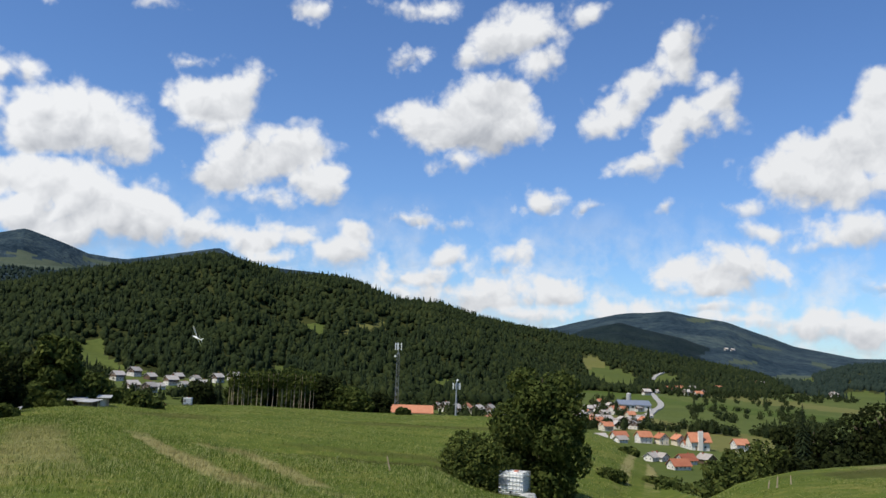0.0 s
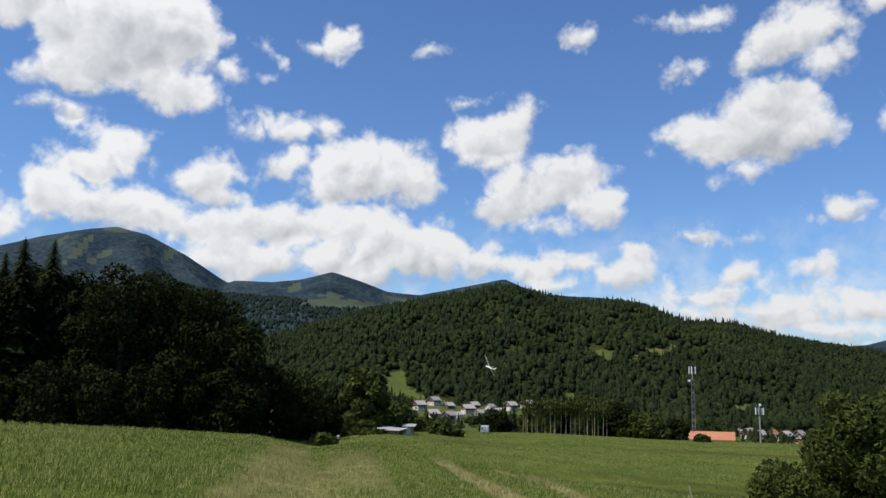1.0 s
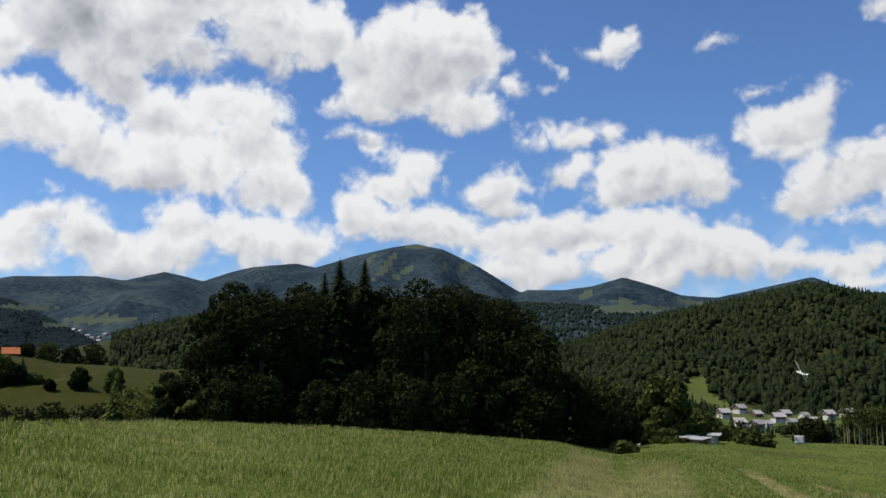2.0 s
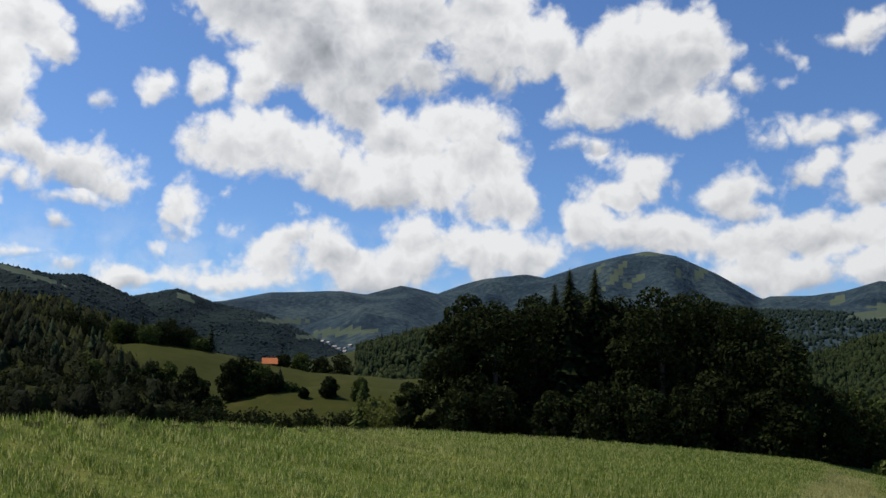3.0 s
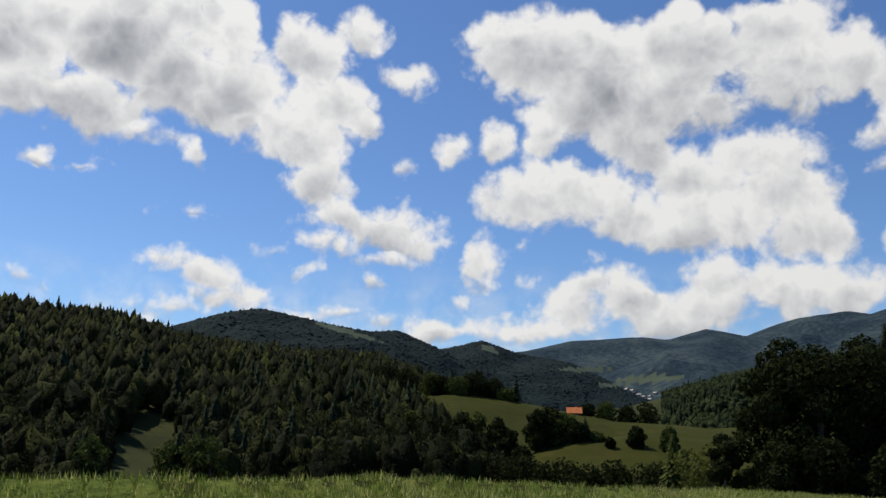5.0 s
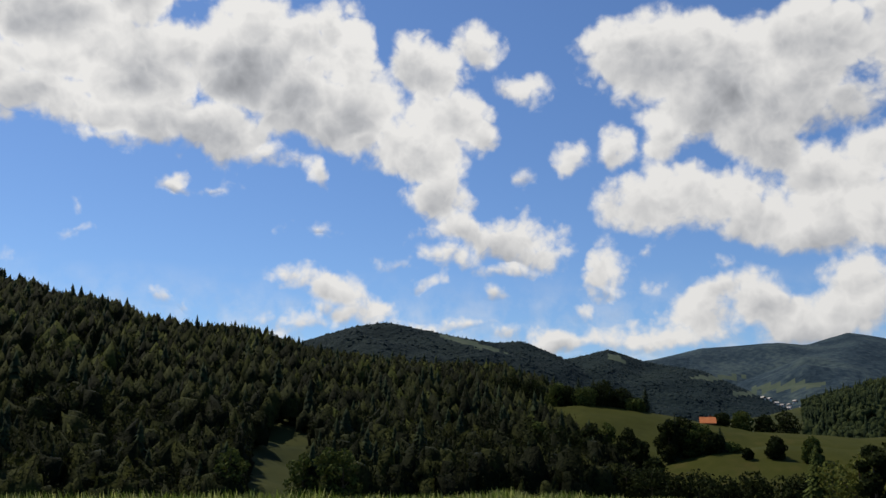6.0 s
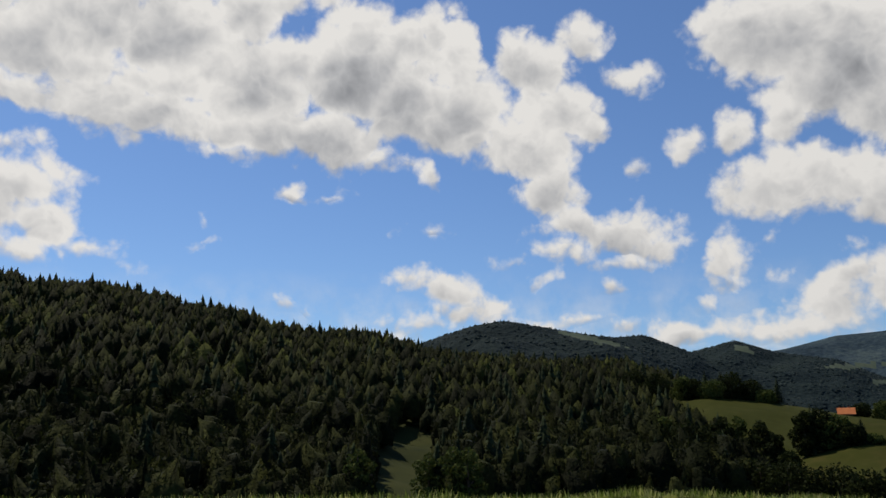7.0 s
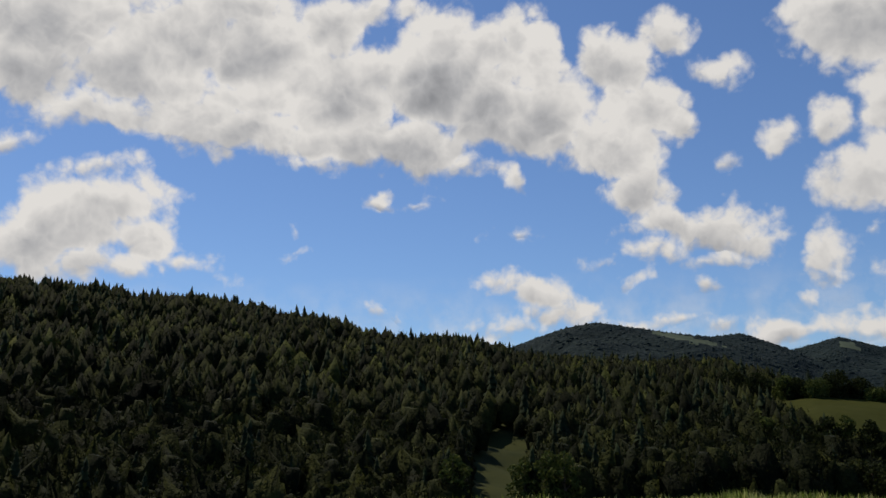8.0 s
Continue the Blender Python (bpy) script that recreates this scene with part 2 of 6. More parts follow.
    heaped = N("ShaderNodeSeparateXYZ")
    L(last, heaped.inputs[0])
    sunward = ray_dir(SUN_AZ, SUN_EL)
    billow, billow_sun = cells(21.0, curled.outputs[0]), cells(21.0, shifted(curled.outputs[0], sunward * 0.016))
    rag = math_node(nt, "SUBTRACT", ragged.outputs["Fac"], 0.5)
    # the billows swell the heap; the ragged noise frays it
    dens = math_node(nt, "MULTIPLY_ADD", billow, 0.95, heaped.outputs["X"])
    dens = math_node(nt, "MULTIPLY_ADD", rag, 1.9, dens)
    cover = N("ShaderNodeMapRange")
    cover.interpolation_type = "SMOOTHSTEP"
    L(dens, cover.inputs["Value"])
    cover.inputs["From Min"].default_value, cover.inputs["From Max"].default_value = -0.22, 0.62
    # white on top and at the thin rim, grey underneath and in the thick middle, greyest towards the sun
    high = math_node(nt, "DIVIDE", heaped.outputs["Y"], math_node(nt, "ADD", heaped.outputs["Z"], 0.02))
    facing = N("ShaderNodeVectorMath")
    facing.operation = "DOT_PRODUCT"
    L(way, facing.inputs[0])
    facing.inputs[1].default_value = sunward
    against = N("ShaderNodeMapRange")
    L(facing.outputs["Value"], against.inputs["Value"])
    against.inputs["From Min"].default_value, against.inputs["From Max"].default_value = -0.2, 0.75
    against.inputs["To Min"].default_value, against.inputs["To Max"].default_value = 0.03, 0.24
    thick = math_node(nt, "MULTIPLY", math_node(nt, "MAXIMUM", math_node(nt, "SUBTRACT", dens, 0.55), 0.0), against.outputs[0])
    lit = math_node(nt, "MULTIPLY_ADD", high, 0.42, 0.89)
    lit = math_node(nt, "MULTIPLY_ADD", math_node(nt, "SUBTRACT", texture(7.0, 2.0, 0.45, way).outputs["Fac"], 0.5), 0.65, lit)
    lit = math_node(nt, "MULTIPLY_ADD", math_node(nt, "SUBTRACT", billow, billow_sun), 0.42, lit)
    lit = math_node(nt, "MULTIPLY_ADD", rag, 0.16, lit)
    lit = math_node(nt, "SUBTRACT", lit, thick)
    ramp = N("ShaderNodeValToRGB")
    L(lit, ramp.inputs["Fac"])
    e = ramp.color_ramp.elements
    e[0].position, e[0].color = 0.0, (0.25, 0.27, 0.31, 1)
    e[1].position, e[1].color = 0.95, (0.98, 0.99, 1.0, 1)
    mid = e.new(0.45)
    mid.color = (0.56, 0.585, 0.63, 1)
    sky = N("ShaderNodeTexSky")
    sky.sky_type, sky.sun_disc = "NISHITA", False
    sky.sun_elevation, sky.sun_rotation = radians(SUN_EL), radians(-SUN_AZ)
    sky.altitude, sky.air_density, sky.dust_density, sky.ozone_density = 400, 1.0, 0.4, 2.5
    tint = N("ShaderNodeVectorMath")
    tint.operation = "MULTIPLY"
    L(sky.outputs[0], tint.inputs[0])
    tint.inputs[1].default_value = SKY_K
    # thin milky cloud low over the hills
    low = N("ShaderNodeMapRange")
    L(el, low.inputs["Value"])
    low.inputs["From Min"].default_value, low.inputs["From Max"].default_value, low.inputs["To Min"].default_value, low.inputs["To Max"].default_value = 1.0, 11.0, 0.9, 0.0
    wisp = N("ShaderNodeMapRange")
    L(ragged.outputs["Fac"], wisp.inputs["Value"])
    wisp.inputs["From Min"].default_value, wisp.inputs["From Max"].default_value = 0.40, 0.66
    veil = math_node(nt, "MULTIPLY", low.outputs[0], wisp.outputs[0])
    white = N("ShaderNodeVectorMath")
    white.operation = "MULTIPLY"
    L(ramp.outputs[0], white.inputs[0])
    white.inputs[1].default_value = (CLOUD_K, CLOUD_K, CLOUD_K)
    # clouds towards the sun let more light through their thin parts
    shine = N("ShaderNodeVectorMath")
    shine.operation = "SCALE"
    L(white.outputs[0], shine.inputs[0])
    L(math_node(nt, "MULTIPLY_ADD", against.outputs[0], 0.9, 0.96), shine.inputs["Scale"])
    mix = N("ShaderNodeMix")
    mix.data_type = "RGBA"
    L(math_node(nt, "MAXIMUM", cover.outputs[0], veil), mix.inputs["Factor"])
    L(tint.outputs[0], mix.inputs["A"])
    L(shine.outputs[0], mix.inputs["B"])
    bg = N("ShaderNodeBackground")
    L(mix.outputs["Result"], bg.inputs["Color"])
    bg.inputs["Strength"].default_value = 0.1
    out = N("ShaderNodeOutputWorld")
    L(bg.outputs[0], out.inputs[0])


SKY_K, CLOUD_K = (0.71, 0.92, 1.20), 7.4
make_world()
sun_data = bpy.data.lights.new("sun", "SUN")
sun_data.energy, sun_data.angle, sun_data.color = 4.0, radians(0.5), (1.0, 0.93, 0.80)
sun = new("sun", sun_data)
sun.matrix_world = look((0, 0, 0), -ray_dir(SUN_AZ, SUN_EL))


# ---------------- materials ----------------
def material(name, stops, scale, rough=0.9, fine=None, bump=0.0, bump_scale=None, per="", spread=0.0, spec=0.3, metal=0.0):
    """Base colour from two scales of noise through colour stops, with relief; per: 'object' or 'island' adds a random shift in value."""
    m = bpy.data.materials.new(name)
    m.use_nodes = True
    nt = m.node_tree
    N, L = nt.nodes.new, nt.links.new
    bsdf = nt.nodes["Principled BSDF"]
    bsdf.inputs["Roughness"].default_value = rough
    bsdf.inputs["Metallic"].default_value = metal
    bsdf.inputs["Specular IOR Level"].default_value = spec
    geo = N("ShaderNodeNewGeometry")
    big = N("ShaderNodeTexNoise")
    big.inputs["Scale"].default_value, big.inputs["Detail"].default_value = scale, 4.0
    L(geo.outputs["Position"], big.inputs["Vector"])
    small = N("ShaderNodeTexNoise")
    small.inputs["Scale"].default_value, small.inputs["Detail"].default_value = fine or scale * 9, 5.0
    L(geo.outputs["Position"], small.inputs["Vector"])
    add = N("ShaderNodeMath")
    add.operation = "MULTIPLY_ADD"
    L(small.outputs["Fac"], add.inputs[0])
    add.inputs[1].default_value = 0.5
    half = N("ShaderNodeMath")
    half.operation = "MULTIPLY"
    L(big.outputs["Fac"], half.inputs[0])
    half.inputs[1].default_value = 0.5
    L(half.outputs[0], add.inputs[2])
    value = add.outputs[0]
    if per:
        src = N("ShaderNodeObjectInfo").outputs["Random"] if per == "object" else geo.outputs["Random Per Island"]
        sh = N("ShaderNodeMath")
        sh.operation = "MULTIPLY_ADD"
        L(src, sh.inputs[0])
        sh.inputs[1].default_value = spread
        mid = N("ShaderNodeMath")
        mid.operation = "SUBTRACT"
        L(value, mid.inputs[0])
        mid.inputs[1].default_value = spread / 2
        L(mid.outputs[0], sh.inputs[2])
        value = sh.outputs[0]
    ramp = N("ShaderNodeValToRGB")
    L(value, ramp.inputs["Fac"])
    el = ramp.color_ramp.elements
    while len(el) < len(stops):
        el.new(0.5)
    for e, (pos, col) in zip(el, stops):
        e.position, e.color = pos, (*col, 1)
    L(ramp.outputs["Color"], bsdf.inputs["Base Color"])
    if bump:
        bn = N("ShaderNodeBump")
        bn.inputs["Strength"].default_value, bn.inputs["Distance"].default_value = 1.0, bump
        src = small
        if bump_scale:
            src = N("ShaderNodeTexNoise")
            src.inputs["Scale"].default_value, src.inputs["Detail"].default_value = bump_scale, 4.0
            L(geo.outputs["Position"], src.inputs["Vector"])
        L(src.outputs["Fac"], bn.inputs["Height"])
        L(bn.outputs["Normal"], bsdf.inputs["Normal"])
    return m


def leafy(name, stops, scale, per="island", spread=0.5, through_light=0.25, bump=0.0, bump_scale=None, fine=None):
    """Foliage: diffuse with some light passing through the leaf."""
    m = material(name, stops, scale, 0.85, fine=fine, bump=bump, bump_scale=bump_scale, per=per, spread=spread, spec=0.06)
    nt = m.node_tree
    bsdf = nt.nodes["Principled BSDF"]
    tr = nt.nodes.new("ShaderNodeBsdfTranslucent")
    nt.links.new(bsdf.inputs["Base Color"].links[0].from_socket, tr.inputs["Color"])
    mx = nt.nodes.new("ShaderNodeMixShader")
    mx.inputs[0].default_value = through_light
    nt.links.new(bsdf.outputs[0], mx.inputs[1])
    nt.links.new(tr.outputs[0], mx.inputs[2])
    nt.links.new(mx.outputs[0], nt.nodes["Material Output"].inputs["Surface"])
    return m


M_MEADOW = material("meadow_grass", [(0.3, (0.059, 0.087, 0.014)), (0.5, (0.092, 0.120, 0.021)), (0.68, (0.171, 0.165, 0.042))], 0.14, fine=1.6, bump=0.14, bump_scale=5.0, spec=0.04)
M_LOWER = material("mown_grass", [(0.3, (0.104, 0.130, 0.019)), (0.55, (0.140, 0.168, 0.027)), (0.75, (0.183, 0.182, 0.040))], 0.05, fine=1.4, bump=0.08, bump_scale=4.0, spec=0.04)
M_BANK = material("rough_bank_grass", [(0.3, (0.061, 0.072, 0.014)), (0.6, (0.122, 0.110, 0.028))], 0.2, fine=2.0, bump=0.3, bump_scale=1.5, spec=0.04)
# pasture and hay: base colours darkened for the cloud shade on the hill
M_PASTURE_SHADED = material("pasture", [(0.3, (0.029, 0.034, 0.006)), (0.55, (0.041, 0.045, 0.009)), (0.75, (0.066, 0.055, 0.016))], 0.012, fine=0.2, spec=0.04)
M_HAY_SHADED = material("shaded_hay_field", [(0.3, (0.066, 0.059, 0.014)), (0.6, (0.109, 0.083, 0.024)), (0.8, (0.146, 0.105, 0.036))], 0.02, fine=0.3, spec=0.04)
M_CROP = material("crop_field", [(0.3, (0.050, 0.080, 0.016)), (0.7, (0.084, 0.108, 0.022))], 0.015, fine=0.4, spec=0.04)
# the same grass and hay again in brighter, sunlit colours for the valley
M_FIELD_LIT = material("sunlit_valley_grass", [(0.3, (0.060, 0.082, 0.020)), (0.55, (0.084, 0.106, 0.028)), (0.75, (0.124, 0.130, 0.042))], 0.012, fine=0.2, spec=0.04)
M_STUBBLE_LIT = material("sunlit_mown_grass", [(0.3, (0.104, 0.112, 0.032)), (0.6, (0.136, 0.134, 0.044)), (0.8, (0.170, 0.150, 0.058))], 0.02, fine=0.3, spec=0.04)
M_FLOOR = material("forest_floor", [(0.3, (0.022, 0.029, 0.010)), (0.7, (0.049, 0.053, 0.016))], 0.02, fine=0.15, spec=0.04)
# air haze is painted into these two: bluish, and paler on the farther mountains
M_FARWOOD_HAZY = material("far_woods", [(0.36, (0.013, 0.025, 0.036)), (0.5, (0.028, 0.046, 0.058)), (0.64, (0.058, 0.080, 0.078))], 0.005, fine=0.05, bump=14.0, bump_scale=0.035, spec=0.04)
M_MIDWOOD_HAZY = material("mid_woods", [(0.36, (0.007, 0.014, 0.016)), (0.5, (0.012, 0.021, 0.022)), (0.66, (0.021, 0.032, 0.029))], 0.01, fine=0.10, bump=7.0, bump_scale=0.09, spec=0.04)
M_SCREE = material("alpine_grass", [(0.3, (0.050, 0.070, 0.050)), (0.7, (0.080, 0.095, 0.062))], 0.01, fine=0.08, spec=0.04)

LEAF_DARK = leafy("dark_leaves", [(0.2, (0.011, 0.015, 0.005)), (0.55, (0.021, 0.029, 0.008)), (0.9, (0.042, 0.051, 0.014))], 0.3)
LEAF_MID = leafy("green_leaves", [(0.2, (0.032, 0.048, 0.012)), (0.55, (0.066, 0.086, 0.021)), (0.9, (0.125, 0.140, 0.034))], 0.3)
LEAF_LIGHT = leafy("light_leaves", [(0.2, (0.061, 0.077, 0.016)), (0.55, (0.110, 0.125, 0.028)), (0.9, (0.195, 0.182, 0.048))], 0.3)
NEEDLE = leafy("spruce_needles", [(0.2, (0.010, 0.017, 0.008)), (0.55, (0.020, 0.031, 0.013)), (0.9, (0.042, 0.056, 0.022))], 0.3, through_light=0.12)
# slope foliage twice: colours darkened for shade, then yellowish ones as if sunlit
WOODS_SHADED = leafy("slope_woods", [(0.2, (0.006, 0.008, 0.003)), (0.5, (0.013, 0.017, 0.005)), (0.85, (0.044, 0.050, 0.012))], 0.02, spread=0.5, through_light=0.15, bump=0.6, bump_scale=1.5, fine=0.9)
WOODS_SUNLIT = leafy("sunlit_slope_woods", [(0.15, (0.026, 0.036, 0.008)), (0.5, (0.050, 0.060, 0.014)), (0.95, (0.090, 0.094, 0.026))], 0.03, spread=0.4, through_light=0.2, bump=0.9, bump_scale=0.9, fine=0.9)
# crowns on the ridges, with the same bluish haze in the leaf colour
WOODS_RIDGE_HAZY = leafy("ridge_woods", [(0.1, (0.012, 0.021, 0.022)), (0.5, (0.019, 0.031, 0.031)), (0.95, (0.032, 0.046, 0.040))], 0.01, spread=0.3, through_light=0.1)
WOODS_HILL = leafy("hill_woods", [(0.1, (0.013, 0.020, 0.008)), (0.5, (0.024, 0.035, 0.012)), (0.95, (0.058, 0.068, 0.021))], 0.006, spread=0.34, through_light=0.12, bump=1.5, bump_scale=0.45, fine=0.4)
# distant crowns: haze mixed into the green as a faint blue
WOODS_FAR_HAZY = leafy("distant_woods", [(0.1, (0.013, 0.023, 0.019)), (0.5, (0.021, 0.034, 0.026)), (0.95, (0.036, 0.050, 0.034))], 0.004, spread=0.3, through_light=0.1)
BARK = material("bark", [(0.3, (0.06, 0.045, 0.03)), (0.7, (0.14, 0.11, 0.08))], 2.0, bump=0.03)
BLADE = leafy("grass_blades", [(0.2, (0.070, 0.115, 0.016)), (0.5, (0.172, 0.222, 0.039)), (0.8, (0.43, 0.43, 0.165))], 0.12, spread=0.85, through_light=0.5)


def grass_marks(mat, dry, rough):
    """Lays dry wheel tracks and rough dark banks into a grass colour, by places on the plan (metres)."""
    nt = mat.node_tree
    N, L = nt.nodes.new, nt.links.new
    pos = N("ShaderNodeNewGeometry").outputs["Position"]
    wav = N("ShaderNodeTexNoise")
    wav.inputs["Scale"].default_value, wav.inputs["Detail"].default_value = 0.55, 5.0
    L(pos, wav.inputs["Vector"])
    flat = N("ShaderNodeVectorMath")
    flat.operation = "MULTIPLY"
    L(pos, flat.inputs[0])
    flat.inputs[1].default_value = (1, 1, 0)
    bsdf = nt.nodes["Principled BSDF"]
    color = bsdf.inputs["Base Color"].links[0].from_socket
    users = [l.to_socket for l in color.links]
    # tracks: from, to, half width, strength; then banks: middle, half lengths, turn, strength
    marks = [((-27, 47), (-8, 13.5), 1.2, 0.6, dry), ((-20.5, 42), (-9, 18.5), 1.2, 0.55, dry), ((-15.5, 41.5), (-4.2, 19), 0.5, 0.9, dry), ((-12.4, 41), (-2.8, 21.5), 0.45, 0.75, dry)]
    marks += [((-46, -1), (-24, 1), 1.3, 0.6, dry), ((-22, 25), (-30, 22), 0.7, 0.5, dry), ((-40, 20), (-20, 12), 1.0, 0.35, dry)]
    marks += [((-7.5, 42.5), (0.5, 44.5), 1.6, 0.9, rough), ((-14, 95), (8, 99), 4.0, 0.55, rough), ((-30, 78), (-22, 80), 6.0, 0.5, rough), ((-9, 46), (2, 48), 1.0, 0.5, rough),
              ((14, 36), (20, 36.5), 2.5, 0.75, rough), ((17, 39), (26, 36), 1.2, 0.5, dry), ((10.6, 59), (21.4, 110), 0.45, 0.8, dry), ((12.6, 59), (23.2, 109), 0.45, 0.8, dry), ((20, 87), (25, 90), 3.0, 0.8, dry), ((13, 64), (19, 62), 2.0, 0.6, rough)]
    for (ax, ay), (bx, by), half, strong, col in marks:
        ln = math.hypot(bx - ax, by - ay)
        m = N("ShaderNodeMapping")
        m.vector_type = "TEXTURE"
        m.inputs["Location"].default_value = ((ax + bx) / 2, (ay + by) / 2, 0)
        m.inputs["Rotation"].default_value = (0, 0, math.atan2(by - ay, bx - ax))
        m.inputs["Scale"].default_value = (ln / 2, half, 1)
        L(flat.outputs[0], m.inputs["Vector"])
        ab = N("ShaderNodeVectorMath")
        ab.operation = "ABSOLUTE"
        L(m.outputs[0], ab.inputs[0])
        sp = N("ShaderNodeSeparateXYZ")
        L(ab.outputs[0], sp.inputs[0])
        mx = N("ShaderNodeMath")
        mx.operation = "MAXIMUM"
        L(sp.outputs[0], mx.inputs[0])
        L(sp.outputs[1], mx.inputs[1])
        ad = N("ShaderNodeMath")
        ad.operation = "MULTIPLY_ADD"
        L(wav.outputs["Fac"], ad.inputs[0])
        ad.inputs[1].default_value = 1.6
        L(mx.outputs[0], ad.inputs[2])
        mr = N("ShaderNodeMapRange")
        mr.interpolation_type = "SMOOTHSTEP"
        L(ad.outputs[0], mr.inputs["Value"])
        mr.inputs["From Min"].default_value, mr.inputs["From Max"].default_value = 1.3, 2.0
        mr.inputs["To Min"].default_value, mr.inputs["To Max"].default_value = strong, 0.0
        mix = N("ShaderNodeMix")
        mix.data_type = "RGBA"
        L(mr.outputs[0], mix.inputs["Factor"])
        L(color, mix.inputs["A"])
        mix.inputs["B"].default_value = (*col, 1)
        color = mix.outputs["Result"]
    for u in users:
        L(color, u)


grass_marks(M_MEADOW, (0.27, 0.24, 0.10), (0.055, 0.056, 0.016))
grass_marks(BLADE, (0.34, 0.30, 0.13), (0.06, 0.062, 0.018))


# ---------------- terrain ----------------
EYE = 1.65


def tan_d(v):
    return np.tan(np.radians(v))


# the edge of the home meadow: degrees left, metres to the edge, degrees under the eye
MEADOW = [(-180, 40, -1.6), (-80, 45, -3.6), (-40, 45, -4.4), (-26.5, 45, -5.18), (-20.6, 42, -6.06), (-17.2, 40, -7.0), (-15.3, 37, -7.9), (-13.4, 60, -7.3),
          (-11.7, 95, -5.8), (-9.6, 118, -4.6), (-6.7, 132, -3.85), (-1.8, 145, -3.55), (6.4, 150, -3.57), (13.5, 145, -3.35), (18.5, 138, -3.4), (22, 112, -3.42),
          (24.6, 100, -3.5), (28.2, 76, -4.1), (31.6, 62, -3.75), (38.7, 46, -3.32), (45.8, 38, -2.92), (52.9, 31, -2.72), (60, 24, -2.62), (66.9, 20, -2.42), (78.6, 15.5, -2.0),
          (85.6, 13, -2.0), (92, 12, -1.88), (103, 12, -1.86), (110, 12, -1.82), (124, 13, -1.5), (140, 20, -1.4), (180, 40, -1.6)]
# height of the ground beyond the meadow
FLOOR = [(-180, -20), (-60, -34), (22, -34), (30, -22), (45, -14), (60, -13), (80, -14), (125, -16), (180, -20)]

